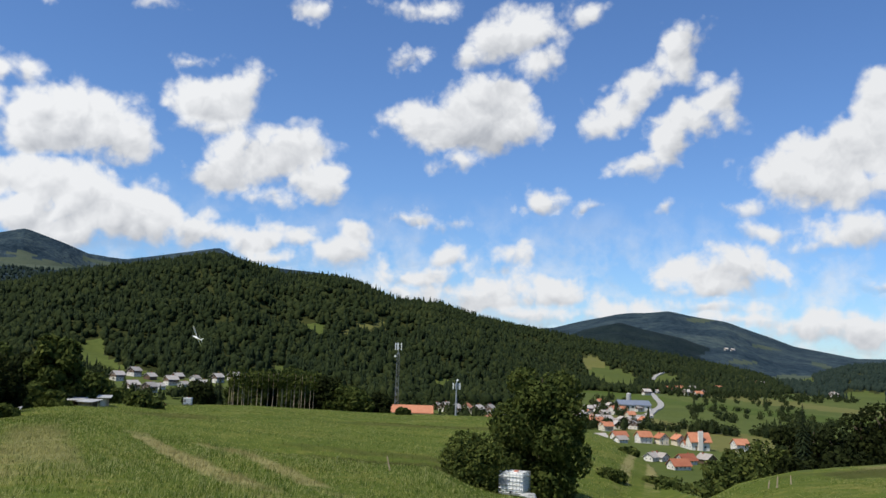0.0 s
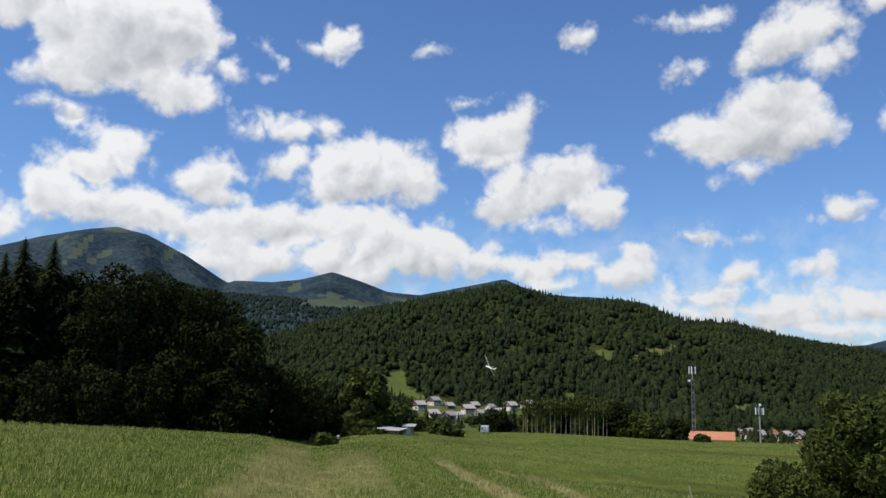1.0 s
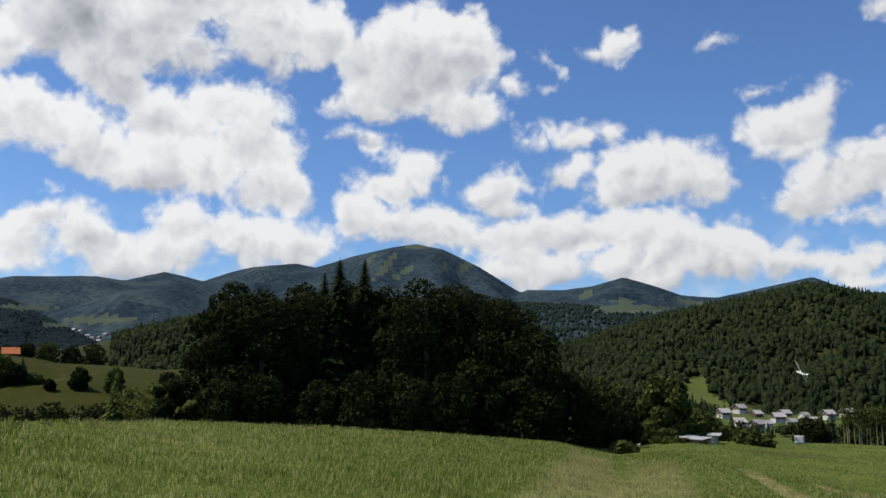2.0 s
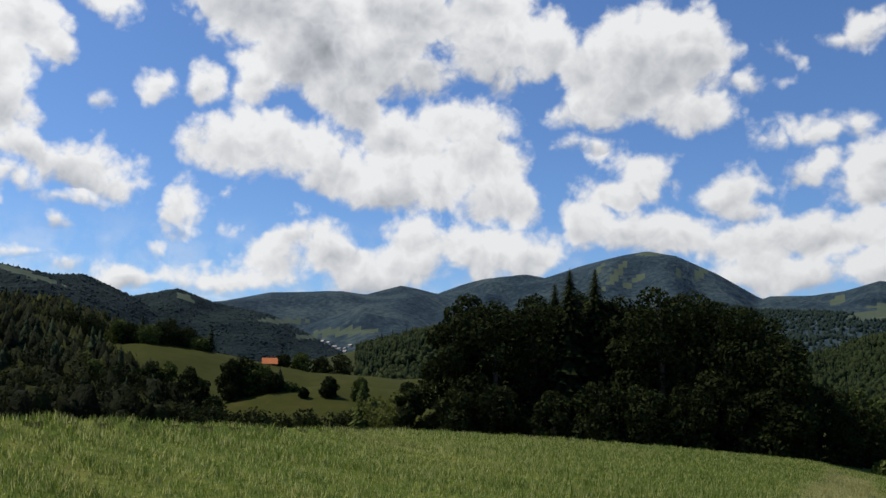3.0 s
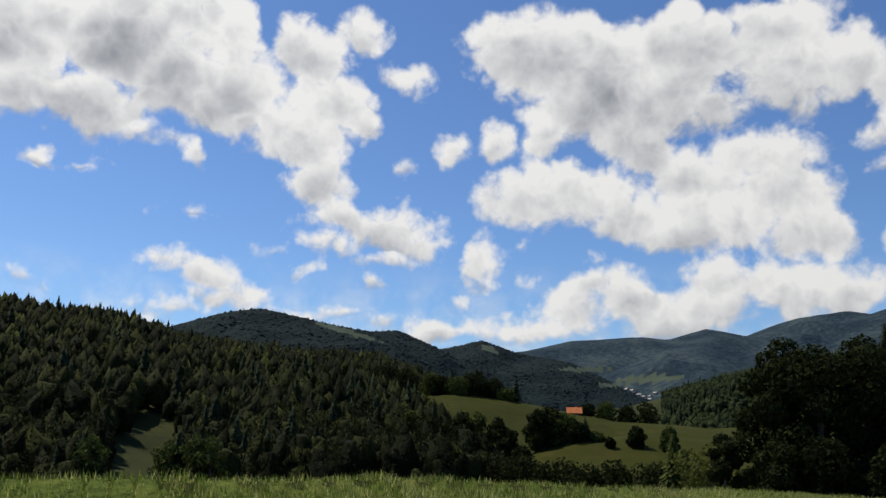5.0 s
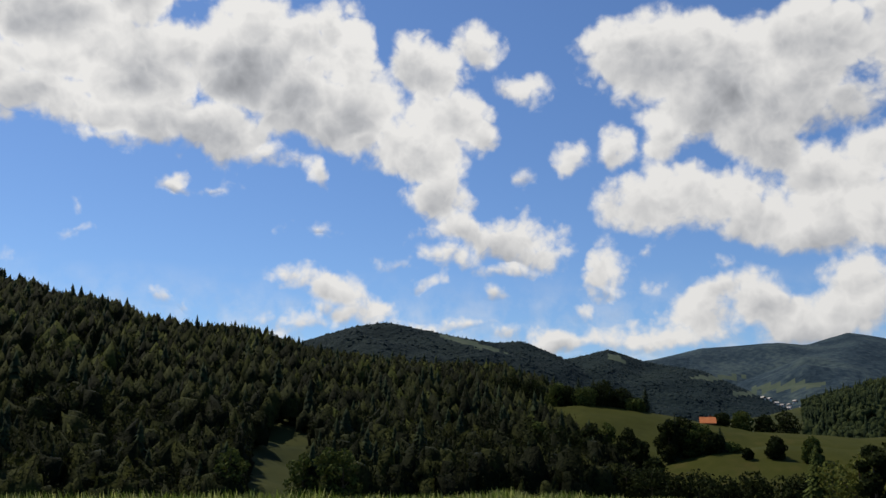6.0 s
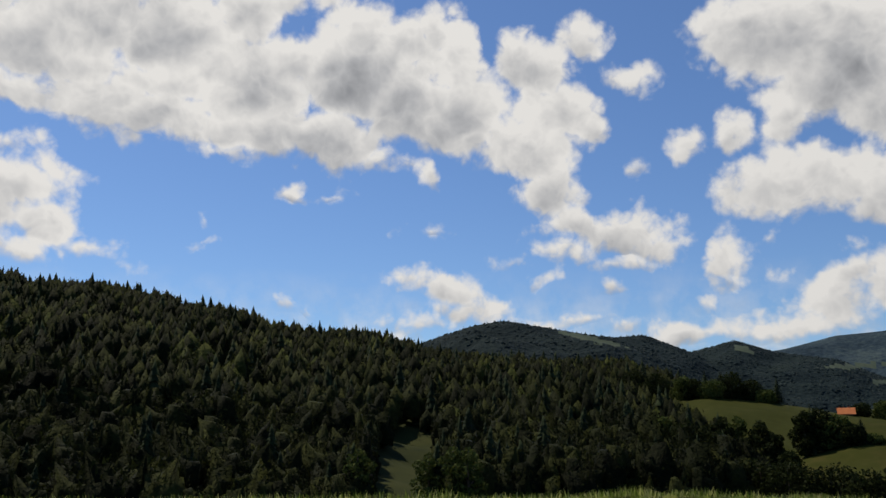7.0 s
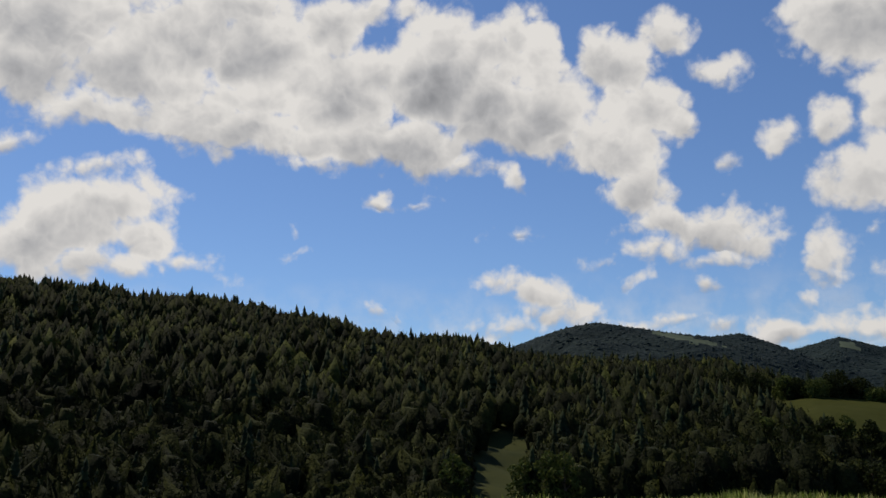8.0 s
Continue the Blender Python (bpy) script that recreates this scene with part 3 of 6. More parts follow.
# ridges: name, metres to the crest, metres to the foot, crest line as degrees left, degrees up (ground, without trees)
RIDGES = [
    ("mound", 45, 20, [(-60, -4.2), (-30, -4.8), (-26.5, -5.15), (-20.6, -6.0), (-17.2, -6.95), (-15.3, -7.9), (-14.2, -9.5), (-13.2, -14)]),
    ("hill", 1250, 660, [(37.29, -1.44), (33.27, 1.5), (28.53, 3.16), (25.2, 4.03), (21.12, 4.92), (16.48, 5.89), (13.3, 5.2), (11.79, 4.77), (9.51, 4.91), (7.61, 4.71),
                         (4.47, 3.46), (1.91, 3.44), (-1.4, 2.26), (-3.78, 0.89), (-6.67, -1.09), (-9.62, -3.71)]),
    ("hillend", 2000, 1150, [(7.14, 0.41), (1.92, 2.49), (-1.4, 2.69), (-3.78, 2.23), (-6.18, 1.81), (-9.59, 1.27), (-12.57, 0.81), (-16.65, 0.11), (-20.94, -0.95), (-25.54, -2.4)]),
    ("villagebank", 620, 360, [(27.53, -1.27), (21.67, -1.56), (18.8, -1.74), (14.79, -1.69), (10.96, -2.18), (7.14, -2.69), (2.93, -3.08)]),
    ("farhill", 4200, 1500, [(-0.92, 1.31), (-3.78, 2.14), (-5.7, 2.35), (-7.64, 2.85), (-9.78, 3.34), (-12.96, 3.57), (-16.52, 3.02), (-20.45, 1.63), (-23.91, 1.01), (-39, 1.2)]),
    ("darkhill", 1900, 1150, [(-15.65, -1.54), (-18.78, -0.86), (-21.14, -0.25), (-23.58, 0.51), (-26.36, 0.7), (-33, 2.2), (-59, 3)]),
    ("cone", 4300, 2600, [(38.24, 4.33), (33.76, 6.03), (31.29, 6.04), (29.59, 6.29), (27.51, 6.82), (25.6, 6.22), (23.97, 5.62), (21.79, 5.44), (17.43, 6.31), (16.2, 6.56), (13.78, 5.58), (10.17, 5.38), (7.14, 4.99)]),
    ("peak", 4600, 2500, [(69.69, 1.35), (61.8, 5.37), (57.24, 6.68), (56, 6.44), (54.86, 6.19), (53.23, 6.8), (51.79, 7.22), (49.02, 7.51), (47.76, 7.32), (45.26, 8.13), (42.88, 8.74),
                          (41.17, 9.02), (39.37, 8.64), (36.91, 7.5), (34.52, 6.02), (31.38, 4.57)]),
    ("farblue", 4200, 2800, [(83.44, 1.45), (79.62, 3.39), (71.57, 4.92), (68.62, 5.29), (65.74, 5.98), (61.22, 6.22), (59.71, 6.03), (56.57, 6.44), (54.19, 5.9), (47.77, 5.27), (40.14, 1.46)]),
    ("farfront", 3000, 1900, [(67.78, 2.69), (64.9, 3.16), (63.56, 3.82), (59.71, 5.36), (57.53, 5.16), (55.14, 4.38), (50.32, 3.76), (43.96, 1.46)]),
    ("horn", 2500, 1300, [(79.62, 4.74), (74.05, 5.31), (71.57, 5.93), (69.29, 5.15), (65.65, 4.5), (63.47, 3.44), (59.91, 1.83)]),
    ("shoulder", 2200, 1200, [(81.53, 5.89), (79.15, 6.37), (77.05, 6.45), (75.57, 5.89), (74.05, 5.22), (71.58, 3.77), (68.74, 1.83)]),
    ("longridge", 1900, 1000, [(99.25, 5.21), (92.41, 5.83), (90.19, 6.64), (87.85, 7.34), (86.05, 7.62), (83.43, 7.14), (81.34, 6.75), (79.06, 6.37), (76.76, 5.3), (73.5, 3.3)]),
    ("plateau", 2300, 1300, [(43.94, 4.33), (37.2, 5.65), (34.43, 5.12), (30.82, 5), (28.06, 4.69), (24.54, 4.71), (20.74, 4.59), (15.98, 3.27)]),
    ("midslope", 1100, 650, [(69.7, 0.86), (65.57, 1.52), (62.48, 1.74), (59.62, 2.5), (56.48, 3.34), (50.32, 4.62), (43.94, 5.09), (36.34, 3.84), (30.42, 1.81), (26.58, -0.58)]),
    ("pasturehill", 430, 290, [(83.44, 1.25), (78.66, 2.41), (74.65, 2.43), (73.31, 2.57), (69.88, 2.22), (67, 1.72), (63.38, 0.98), (59.63, 0.76), (56.09, 0.64), (45.88, 0.67), (40.15, -0.46)]),
    ("lowswell", 310, 235, [(74.55, -3.18), (71.35, -2.28), (68.27, -1.01), (65.49, -0.22), (61.82, 0.14), (57.05, 0.07), (50.28, -0.23), (42.06, -1.44)]),
    ("slope", 600, 150, [(159.4, 8.2), (131.67, 9.14), (120.02, 8.76), (114.99, 8.37), (111.01, 8.24), (107.74, 7.71), (104.14, 7.08), (99.06, 5.98), (94.31, 5.63), (89.9, 4.39),
                         (86.33, 4.18), (82.48, 3.88), (78.66, 3.77), (75.42, 2.81), (71.62, 0.14), (67.79, -2.85)]),
    ("behind", 2500, 900, [(-179, 5), (-119, 6), (-69, 4), (-49, 2), (-35, 0)]),
    ("behindleft", 1800, 700, [(125.27, 3.54), (149.4, 7), (179.4, 5)]),
    # added hill in dark woods, in place of a cloud shadow on farhill
    ("knoll", 2600, 1700, [(-2.82, 0.52), (-5.7, 1.44), (-7.64, 2.27), (-9.88, 2.86), (-11.76, 2.39), (-13.77, 1.96), (-16.12, 1.11), (-18.76, 0.14)]),
]


def interp(az, rows, col):
    rows = sorted(rows)
    return np.interp(az, [r[0] for r in rows], [r[col] for r in rows])


def wobble(x, y, size, seed):
    """Cheap smooth noise from a few waves."""
    rng = np.random.RandomState(seed)
    out = np.zeros_like(x)
    for k in range(7):
        a, ph, f = rng.rand() * 6.283, rng.rand() * 6.283, (0.6 + 1.6 * rng.rand()) / size
        out += np.sin((x * math.cos(a) + y * math.sin(a)) * f * 6.283 + ph)
    return out / 4.0


def smax(a, b, k):
    h = np.clip(0.5 + 0.5 * (a - b) / k, 0, 1)
    return b + (a - b) * h + k * h * (1 - h)


def smooth(u):
    u = np.clip(u, 0, 1)
    return u * u * (3 - 2 * u)


def polar(x, y):
    return np.degrees(np.arctan2(-x, y)), np.hypot(x, y)


def ground(x, y, which=False):
    """The ground's height; which: also the index of the ridge that is on top (-1 the meadow, -2 the valley floor)."""
    x, y = np.asarray(x, float), np.asarray(y, float)
    az, r = polar(x, y)
    r = np.maximum(r, 0.01)
    edge, under, floor = interp(az, MEADOW, 1), interp(az, MEADOW, 2), interp(az, FLOOR, 1)
    z_edge = EYE + edge * tan_d(under)
    power = np.interp(az, [-20, -10, -2, 10, 18, 27], [0.8, 0.5, 0.52, 0.66, 0.78, 1.0])
    u = np.minimum(r / edge, 1.0)
    inner = z_edge * ((u + 0.06) ** power - 0.06 ** power) / (1.06 ** power - 0.06 ** power)
    # close by, one even slope falling towards the town
    plane = -0.055 * (0.09 * x + 0.996 * y)
    inner = plane + (inner - plane) * smooth((r - 3) / np.minimum(24, edge * 0.9))
    # a low terrace bank across the meadow towards the town
    band = smooth((az + 2) / 4) * smooth((17 - az) / 5)
    inner = inner + band * 0.55 * -np.exp(-((r - 43) / 4.0) ** 2)
    # a hollow where the tank and the large tree stand
    inner = inner - 1.3 * smooth((2.5 - az) / 5) * smooth((az + 14) / 4) * np.exp(-((r - 45) / 17) ** 2)
    inner = inner + 0.12 * wobble(x, y, 18, 3) * smooth(r / 12)
    fall = z_edge - np.maximum(r - edge, 0) ** 1.12 * np.interp(az, [-15, -9, 20, 30, 62, 80], [0.2, 0.05, 0.05, 0.09, 0.09, 0.16])
    outer = smax(fall, floor + 1.2 * wobble(x, y, 160, 5) * smooth((r - 200) / 200), 3.0)
    z = np.where(r < edge, inner, np.minimum(outer, z_edge))
    top = np.where(r < edge, -1, -2)
    for i, (name, dist, foot, line) in enumerate(RIDGES):
        lo, hi = min(k[0] for k in line), max(k[0] for k in line)
        el = interp(az, line, 1)
        d = dist * (1 + 0.03 * wobble(x, y, dist * 0.3, 20 + i))
        crest = EYE + d * tan_d(el)
        base = z_edge - 1.5 if name == "mound" else floor - 2
        u = (r - foot) / (d - foot)
        rough = 0.05 * wobble(x, y, dist * 0.10, 40 + i) * np.clip(u * (1 - u) * 4, 0, 1)
        up = base + (crest - base) * (0.45 * np.clip(u, 0, 1) + 0.55 * smooth(u) + rough)
        down = crest - (r - d) * 0.30
        h = np.where(u < 0, base - 50 * (-u), np.where(u < 1, up, down))
        out = np.maximum(np.maximum(lo - az, az - hi), 0)
        h = h - out * dist * 0.05
        top = np.where(h > z, i, top)
        z = smax(h, z, np.minimum(1.5 if dist < 500 else dist * 0.006, 12))
    return (z, top) if which else z


def height(x, y):
    return float(ground(np.array([x]), np.array([y]))[0])


def spot(az, r):
    """The place on the ground that lies az degrees left and r metres off."""
    x, y = -math.sin(radians(az)) * r, math.cos(radians(az)) * r
    return Vector((x, y, height(x, y)))


# open land in the woods, as degrees left, degrees up, half widths, lean: 0 pasture, 1 hay, 2 alpine, 3 glade with its
# shade put into the colour
CLEARINGS = [
    (9.9, 1.62, 0.85, 0.42, 25, 0), (6.38, 1.84, 1.5, 0.33, -12, 1), (22.5, -1.25, 1.5, 0.7, 20, 0), (23.3, -0.35, 0.7, 1.0, 30, 0), (20.33, -1.55, 1.2, 0.35, 0, 0),
    (12.39, -1.21, 0.8, 0.3, -10, 0), (14.02, -1.5, 1.0, 0.25, 0, 0), (1.2, -1.64, 0.9, 0.45, 0, 0), (-8.42, -0.06, 1.0, 0.6, 25, 1),
    (-9.6, -0.77, 1.7, 0.65, 10, 0), (-12.78, -0.76, 1.0, 0.4, 0, 0), (41.36, 8.93, 0.7, 0.10, 0, 2), (42.98, 7.56, 1.0, 0.12, -50, 2),
    (39.18, 7.55, 0.35, 0.16, 40, 2), (44.21, 7.84, 0.14, 0.5, 30, 2), (42.03, 7.08, 0.8, 0.2, -30, 2), (40.9, 8.85, 1.1, 0.14, 0, 2), (43.3, 7.45, 1.0, 0.16, -50, 2), (37.9, 7.55, 0.6, 0.25, -35, 2), (27.59, 5.26, 1.0, 0.13, 0, 2), (29.97, 5.72, 0.5, 0.2, -30, 2),
]
CLEARINGS_WEST = [
    (80.39, 6.32, 2.2, 0.16, 14, 0), (71, 5.35, 0.55, 0.22, 25, 1), (64.8, 4.12, 1.6, 0.16, 0, 1), (60.85, 3.56, 2.0, 0.22, -4, 0), (62.99, 3.15, 1.2, 0.12, 0, 0),
    (92.64, -3.17, 2.6, 4.3, 8, 3), (-14.88, 3.1, 0.8, 0.12, 0, 1), (-18.74, 1.53, 0.9, 0.10, 10, 1), (-22.01, 0.52, 0.6, 0.15, 15, 0), (-17.38, 0.58, 0.9, 0.12, 0, 0),
    (26.92, 4.74, 2.6, 0.30, 0, 0), (23.12, 5.1, 1.2, 0.16, 10, 1), (-20.38, -0.32, 1.2, 0.25, 0, 0), (-24.32, -1.2, 1.3, 0.3, 0, 0), (75.72, 2.04, 1.1, 0.35, 0, 1),
]


def clearing(az, el):
    """-1 in the woods, else the kind of open land."""
    kind = np.full(np.shape(az), -1)
    for ca, ce, wa, we, lean, k in CLEARINGS + CLEARINGS_WEST:
        c, s = math.cos(radians(lean)), math.sin(radians(lean))
        u, v = (az - ca) * c + (el - ce) * s, -(az - ca) * s + (el - ce) * c
        kind = np.where((u / wa) ** 2 + (v / we) ** 2 + 0.35 * np.sin(az * 9 + el * 7) * np.sin(el * 11 - az * 5) < 1, k, kind)
    return kind


OPEN_RIDGES = {"villagebank", "mound", "pasturehill", "lowswell"}
FAR_RIDGES = {"farhill", "knoll", "cone", "peak", "farblue", "farfront", "horn", "shoulder", "longridge", "plateau", "behind"}


def wooded(x, y):
    """Where woods stand, and the ridge's index there."""
    az, r = polar(x, y)
    z, top = ground(x, y, True)
    el = np.degrees(np.arctan2(z - EYE, r))
    names = [n for n, *_ in RIDGES]
    open_ids = [names.index(n) for n in OPEN_RIDGES]
    ok = (top >= 0) & ~np.isin(top, open_ids) & (clearing(az, el) < 0)
    return ok, top, z, az, r, el


def mesh_object(name, verts, faces, mats, face_mats=None, smooth_faces=False, parent=None):
    """A mesh from arrays of points and of triangles or quads."""
    verts, faces = np.asarray(verts, np.float32), np.asarray(faces, np.int32)
    me = bpy.data.meshes.new(name)
    n, k = faces.shape
    me.vertices.add(len(verts))
    me.vertices.foreach_set("co", verts.ravel())
    me.loops.add(n * k)
    me.loops.foreach_set("vertex_index", faces.ravel())
    me.polygons.add(n)
    me.polygons.foreach_set("loop_start", np.arange(0, n * k, k, dtype=np.int32))
    if face_mats is not None:
        me.polygons.foreach_set("material_index", np.asarray(face_mats, np.int32))
    for m in mats:
        me.materials.append(m)
    me.update(calc_edges=True)
    if smooth_faces:
        me.polygons.foreach_set("use_smooth", np.ones(n, bool))
    ob = new(name, me)
    if parent:
        ob.parent = parent
    return ob


def build_ground():
    azs = np.concatenate([np.arange(-180, -34, 2.0), np.arange(-34, 132, 0.28), np.arange(132, 180, 2.0)])
    rs = [0.0]
    while rs[-1] < 4950:
        rs.append(rs[-1] + max(0.75, rs[-1] * (0.024 if rs[-1] < 1000 else 0.011)))
    rs = np.array(rs[1:])
    A, Rr = np.meshgrid(np.radians(azs), rs, indexing="ij")
    X, Y = -np.sin(A) * Rr, np.cos(A) * Rr
    Z, top = ground(X, Y, True)
    na, nr = X.shape
    verts = np.concatenate([np.stack([X, Y, Z], -1).reshape(-1, 3), [[0, 0, 0]]])
    i, j = np.meshgrid(np.arange(na), np.arange(nr - 1), indexing="ij")
    i2 = (i + 1) % na
    faces = np.stack([i * nr + j, i2 * nr + j, i2 * nr + j + 1, i * nr + j + 1], -1).reshape(-1, 4)
    # outward rings run anticlockwise seen from above
    faces = faces[:, ::-1]
    cx, cy = verts[faces].mean(1)[:, 0], verts[faces].mean(1)[:, 1]
    cz, ctop = ground(cx, cy, True)
    az, r = polar(cx, cy)
    el = np.degrees(np.arctan2(cz - EYE, r))
    names = [n for n, *_ in RIDGES]
    mats = [M_MEADOW, M_LOWER, M_BANK, M_PASTURE_SHADED, M_HAY_SHADED, M_CROP, M_FLOOR, M_FARWOOD_HAZY, M_SCREE, M_MIDWOOD_HAZY, M_FIELD_LIT, M_STUBBLE_LIT]
    fm = np.full(len(faces), 0)
    fm[ctop == -2] = 3
    strip = np.floor((cx * 0.93 + cy * 0.25) / 70).astype(int) % 5
    fl = (ctop == -2) & (r > 420) & (az < 0)
    # town side: the sunlit grass colours instead of the shaded ones
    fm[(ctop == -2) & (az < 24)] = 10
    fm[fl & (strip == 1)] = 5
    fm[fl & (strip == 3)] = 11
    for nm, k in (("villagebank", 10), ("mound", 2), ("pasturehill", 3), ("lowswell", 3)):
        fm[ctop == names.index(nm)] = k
    fm[(ctop == names.index("mound")) & (wobble(cx, cy, 9, 2) < 0.25)] = 1
    woods = (ctop >= 0) & ~np.isin(ctop, [names.index(n) for n in OPEN_RIDGES])
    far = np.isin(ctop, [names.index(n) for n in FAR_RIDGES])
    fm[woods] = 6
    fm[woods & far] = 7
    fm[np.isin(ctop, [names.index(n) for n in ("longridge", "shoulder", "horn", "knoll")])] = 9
    cl = clearing(az, el)
    for k, m in ((0, 3), (1, 4), (2, 8)):
        fm[woods & (cl == k)] = m
    # glade grass takes the dark forest floor colour to stand in for shade
    fm[woods & (cl == 3)] = 6
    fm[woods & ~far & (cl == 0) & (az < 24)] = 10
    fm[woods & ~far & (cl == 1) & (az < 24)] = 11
    fm[woods & far & (cl >= 0)] = 8
    # the hub
    ob = mesh_object("ground", verts, faces, mats, fm, True)
    bm = bmesh.new()
    bm.from_mesh(ob.data)
    bm.verts.ensure_lookup_table()
    c = bm.verts[len(verts) - 1]
    for k in range(na):
        f = bm.faces.new((bm.verts[k * nr], bm.verts[((k + 1) % na) * nr], c))
        f.smooth = True
    bm.to_mesh(ob.data)
    bm.free()
    return tagged(ob, "green hay meadow on a hillside above a wide wooded valley", "ground", kind="structure")


build_ground()


# ---------------- woods ----------------
def ball(sub, seed, rough=0.22, squash=1.0):
    """A lumpy crown of radius 1, its foot at z = 0."""
    bm = bmesh.new()
    bmesh.ops.create_icosphere(bm, subdivisions=sub, radius=1.0)
    for v in bm.verts:
        k = 1 + rough * 2 * noise.noise(v.co * 1.7 + Vector((seed * 3.1, seed, 0)))
        v.co = v.co * k
        v.co.z = (v.co.z + 1) * squash
    bmesh.ops.triangulate(bm, faces=bm.faces[:])
    vs = np.array([v.co[:] for v in bm.verts])
    fs = np.array([[v.index for v in f.verts] for f in bm.faces])
    bm.free()
    return vs, fs


def dome(sub, seed, rough, shrink):
    """The upper part of a lumpy crown, drawn in to leave room for the loose leaves."""
    vs, fs = ball(sub, seed, rough)
    fs = fs[vs[fs][:, :, 2].mean(1) > 0.45]
    return vs * [shrink, shrink, 1] - [0, 0, (1 - shrink)], fs


def flakes(count, size, seed, radius=1.0, squash=1.0):
    """Loose leaf clumps over a crown's upper surface, one triangle each."""
    rng = np.random.RandomState(seed)
    d = rng.normal(size=(count, 3))
    d[:, 2] = np.abs(d[:, 2]) * 0.9 - 0.25
    d /= np.linalg.norm(d, axis=1, keepdims=True)
    c = d * (radius * (0.86 + 0.3 * rng.rand(count, 1)))
    c[:, 2] = (c[:, 2] + 1) * squash
    vs = (c[:, None, :] + rng.normal(size=(count, 3, 3)) * size).reshape(-1, 3)
    return vs, np.arange(count * 3).reshape(-1, 3)


def spire(tiers, sides, seed):
    """A spruce of height 1 and radius about 0.17: ragged skirts on one axis."""
    rng = np.random.RandomState(seed)
    vs, fs = [], []
    for t in range(tiers):
        low = 0.06 + 0.88 * t / tiers
        rad = 0.19 * (1 - t / tiers) ** 0.85 + 0.012
        top = min(1.0, low + 1.7 * 0.9 / tiers)
        n0 = len(vs)
        vs.append((rng.normal() * 0.006, rng.normal() * 0.006, top))
        for k in range(sides):
            a = 6.283 * (k + 0.5 * (t % 2) + 0.3 * rng.rand()) / sides
            rr = rad * (0.7 if k % 2 else 1.12) * (0.85 + 0.3 * rng.rand())
            vs.append((math.cos(a) * rr, math.sin(a) * rr, low - (0.02 if k % 2 == 0 else -0.015)))
        fs += [(n0, n0 + 1 + k, n0 + 1 + (k + 1) % sides) for k in range(sides)]
    return np.array(vs, float), np.array(fs)


def join(*parts):
    vs, fs, n = [], [], 0
    for v, f in parts:
        vs.append(v)
        fs.append(f + n)
        n += len(v)
    return np.concatenate(vs), np.concatenate(fs)


def scatter(name, protos, kinds, places, wide, tall, mat, label, category, seed=1):
    """Many plants as one mesh: the n-th is protos[kinds[n]] at places[n]."""
    rng = np.random.RandomState(seed)
    turn = rng.rand(len(places)) * 6.283
    vs, fs, n = [], [], 0
    for k, (pv, pf) in enumerate(protos):
        idx = np.where(kinds == k)[0]
        if not len(idx):
            continue
        c, s = np.cos(turn[idx])[:, None], np.sin(turn[idx])[:, None]
        w, t = wide[idx][:, None], tall[idx][:, None]
        v = np.stack([(pv[:, 0] * c - pv[:, 1] * s) * w, (pv[:, 0] * s + pv[:, 1] * c) * w, pv[:, 2] * t], -1) + places[idx][:, None, :]
        f = pf[None] + (n + np.arange(len(idx)) * len(pv))[:, None, None]
        vs.append(v.reshape(-1, 3))
        fs.append(f.reshape(-1, 3))
        n += len(idx) * len(pv)
    ob = mesh_object(name, np.concatenate(vs), np.concatenate(fs), [mat], smooth_faces=True)
    return tagged(ob, label, category, kind="stuff")


def sample(az0, az1, r0, r1, count, seed):
    rng = np.random.RandomState(seed)
    az = np.radians(az0 + (az1 - az0) * rng.rand(count))
    r = np.sqrt(r0 * r0 + (r1 * r1 - r0 * r0) * rng.rand(count))
    return -np.sin(az) * r, np.cos(az) * r


NAMES = [n for n, *_ in RIDGES]


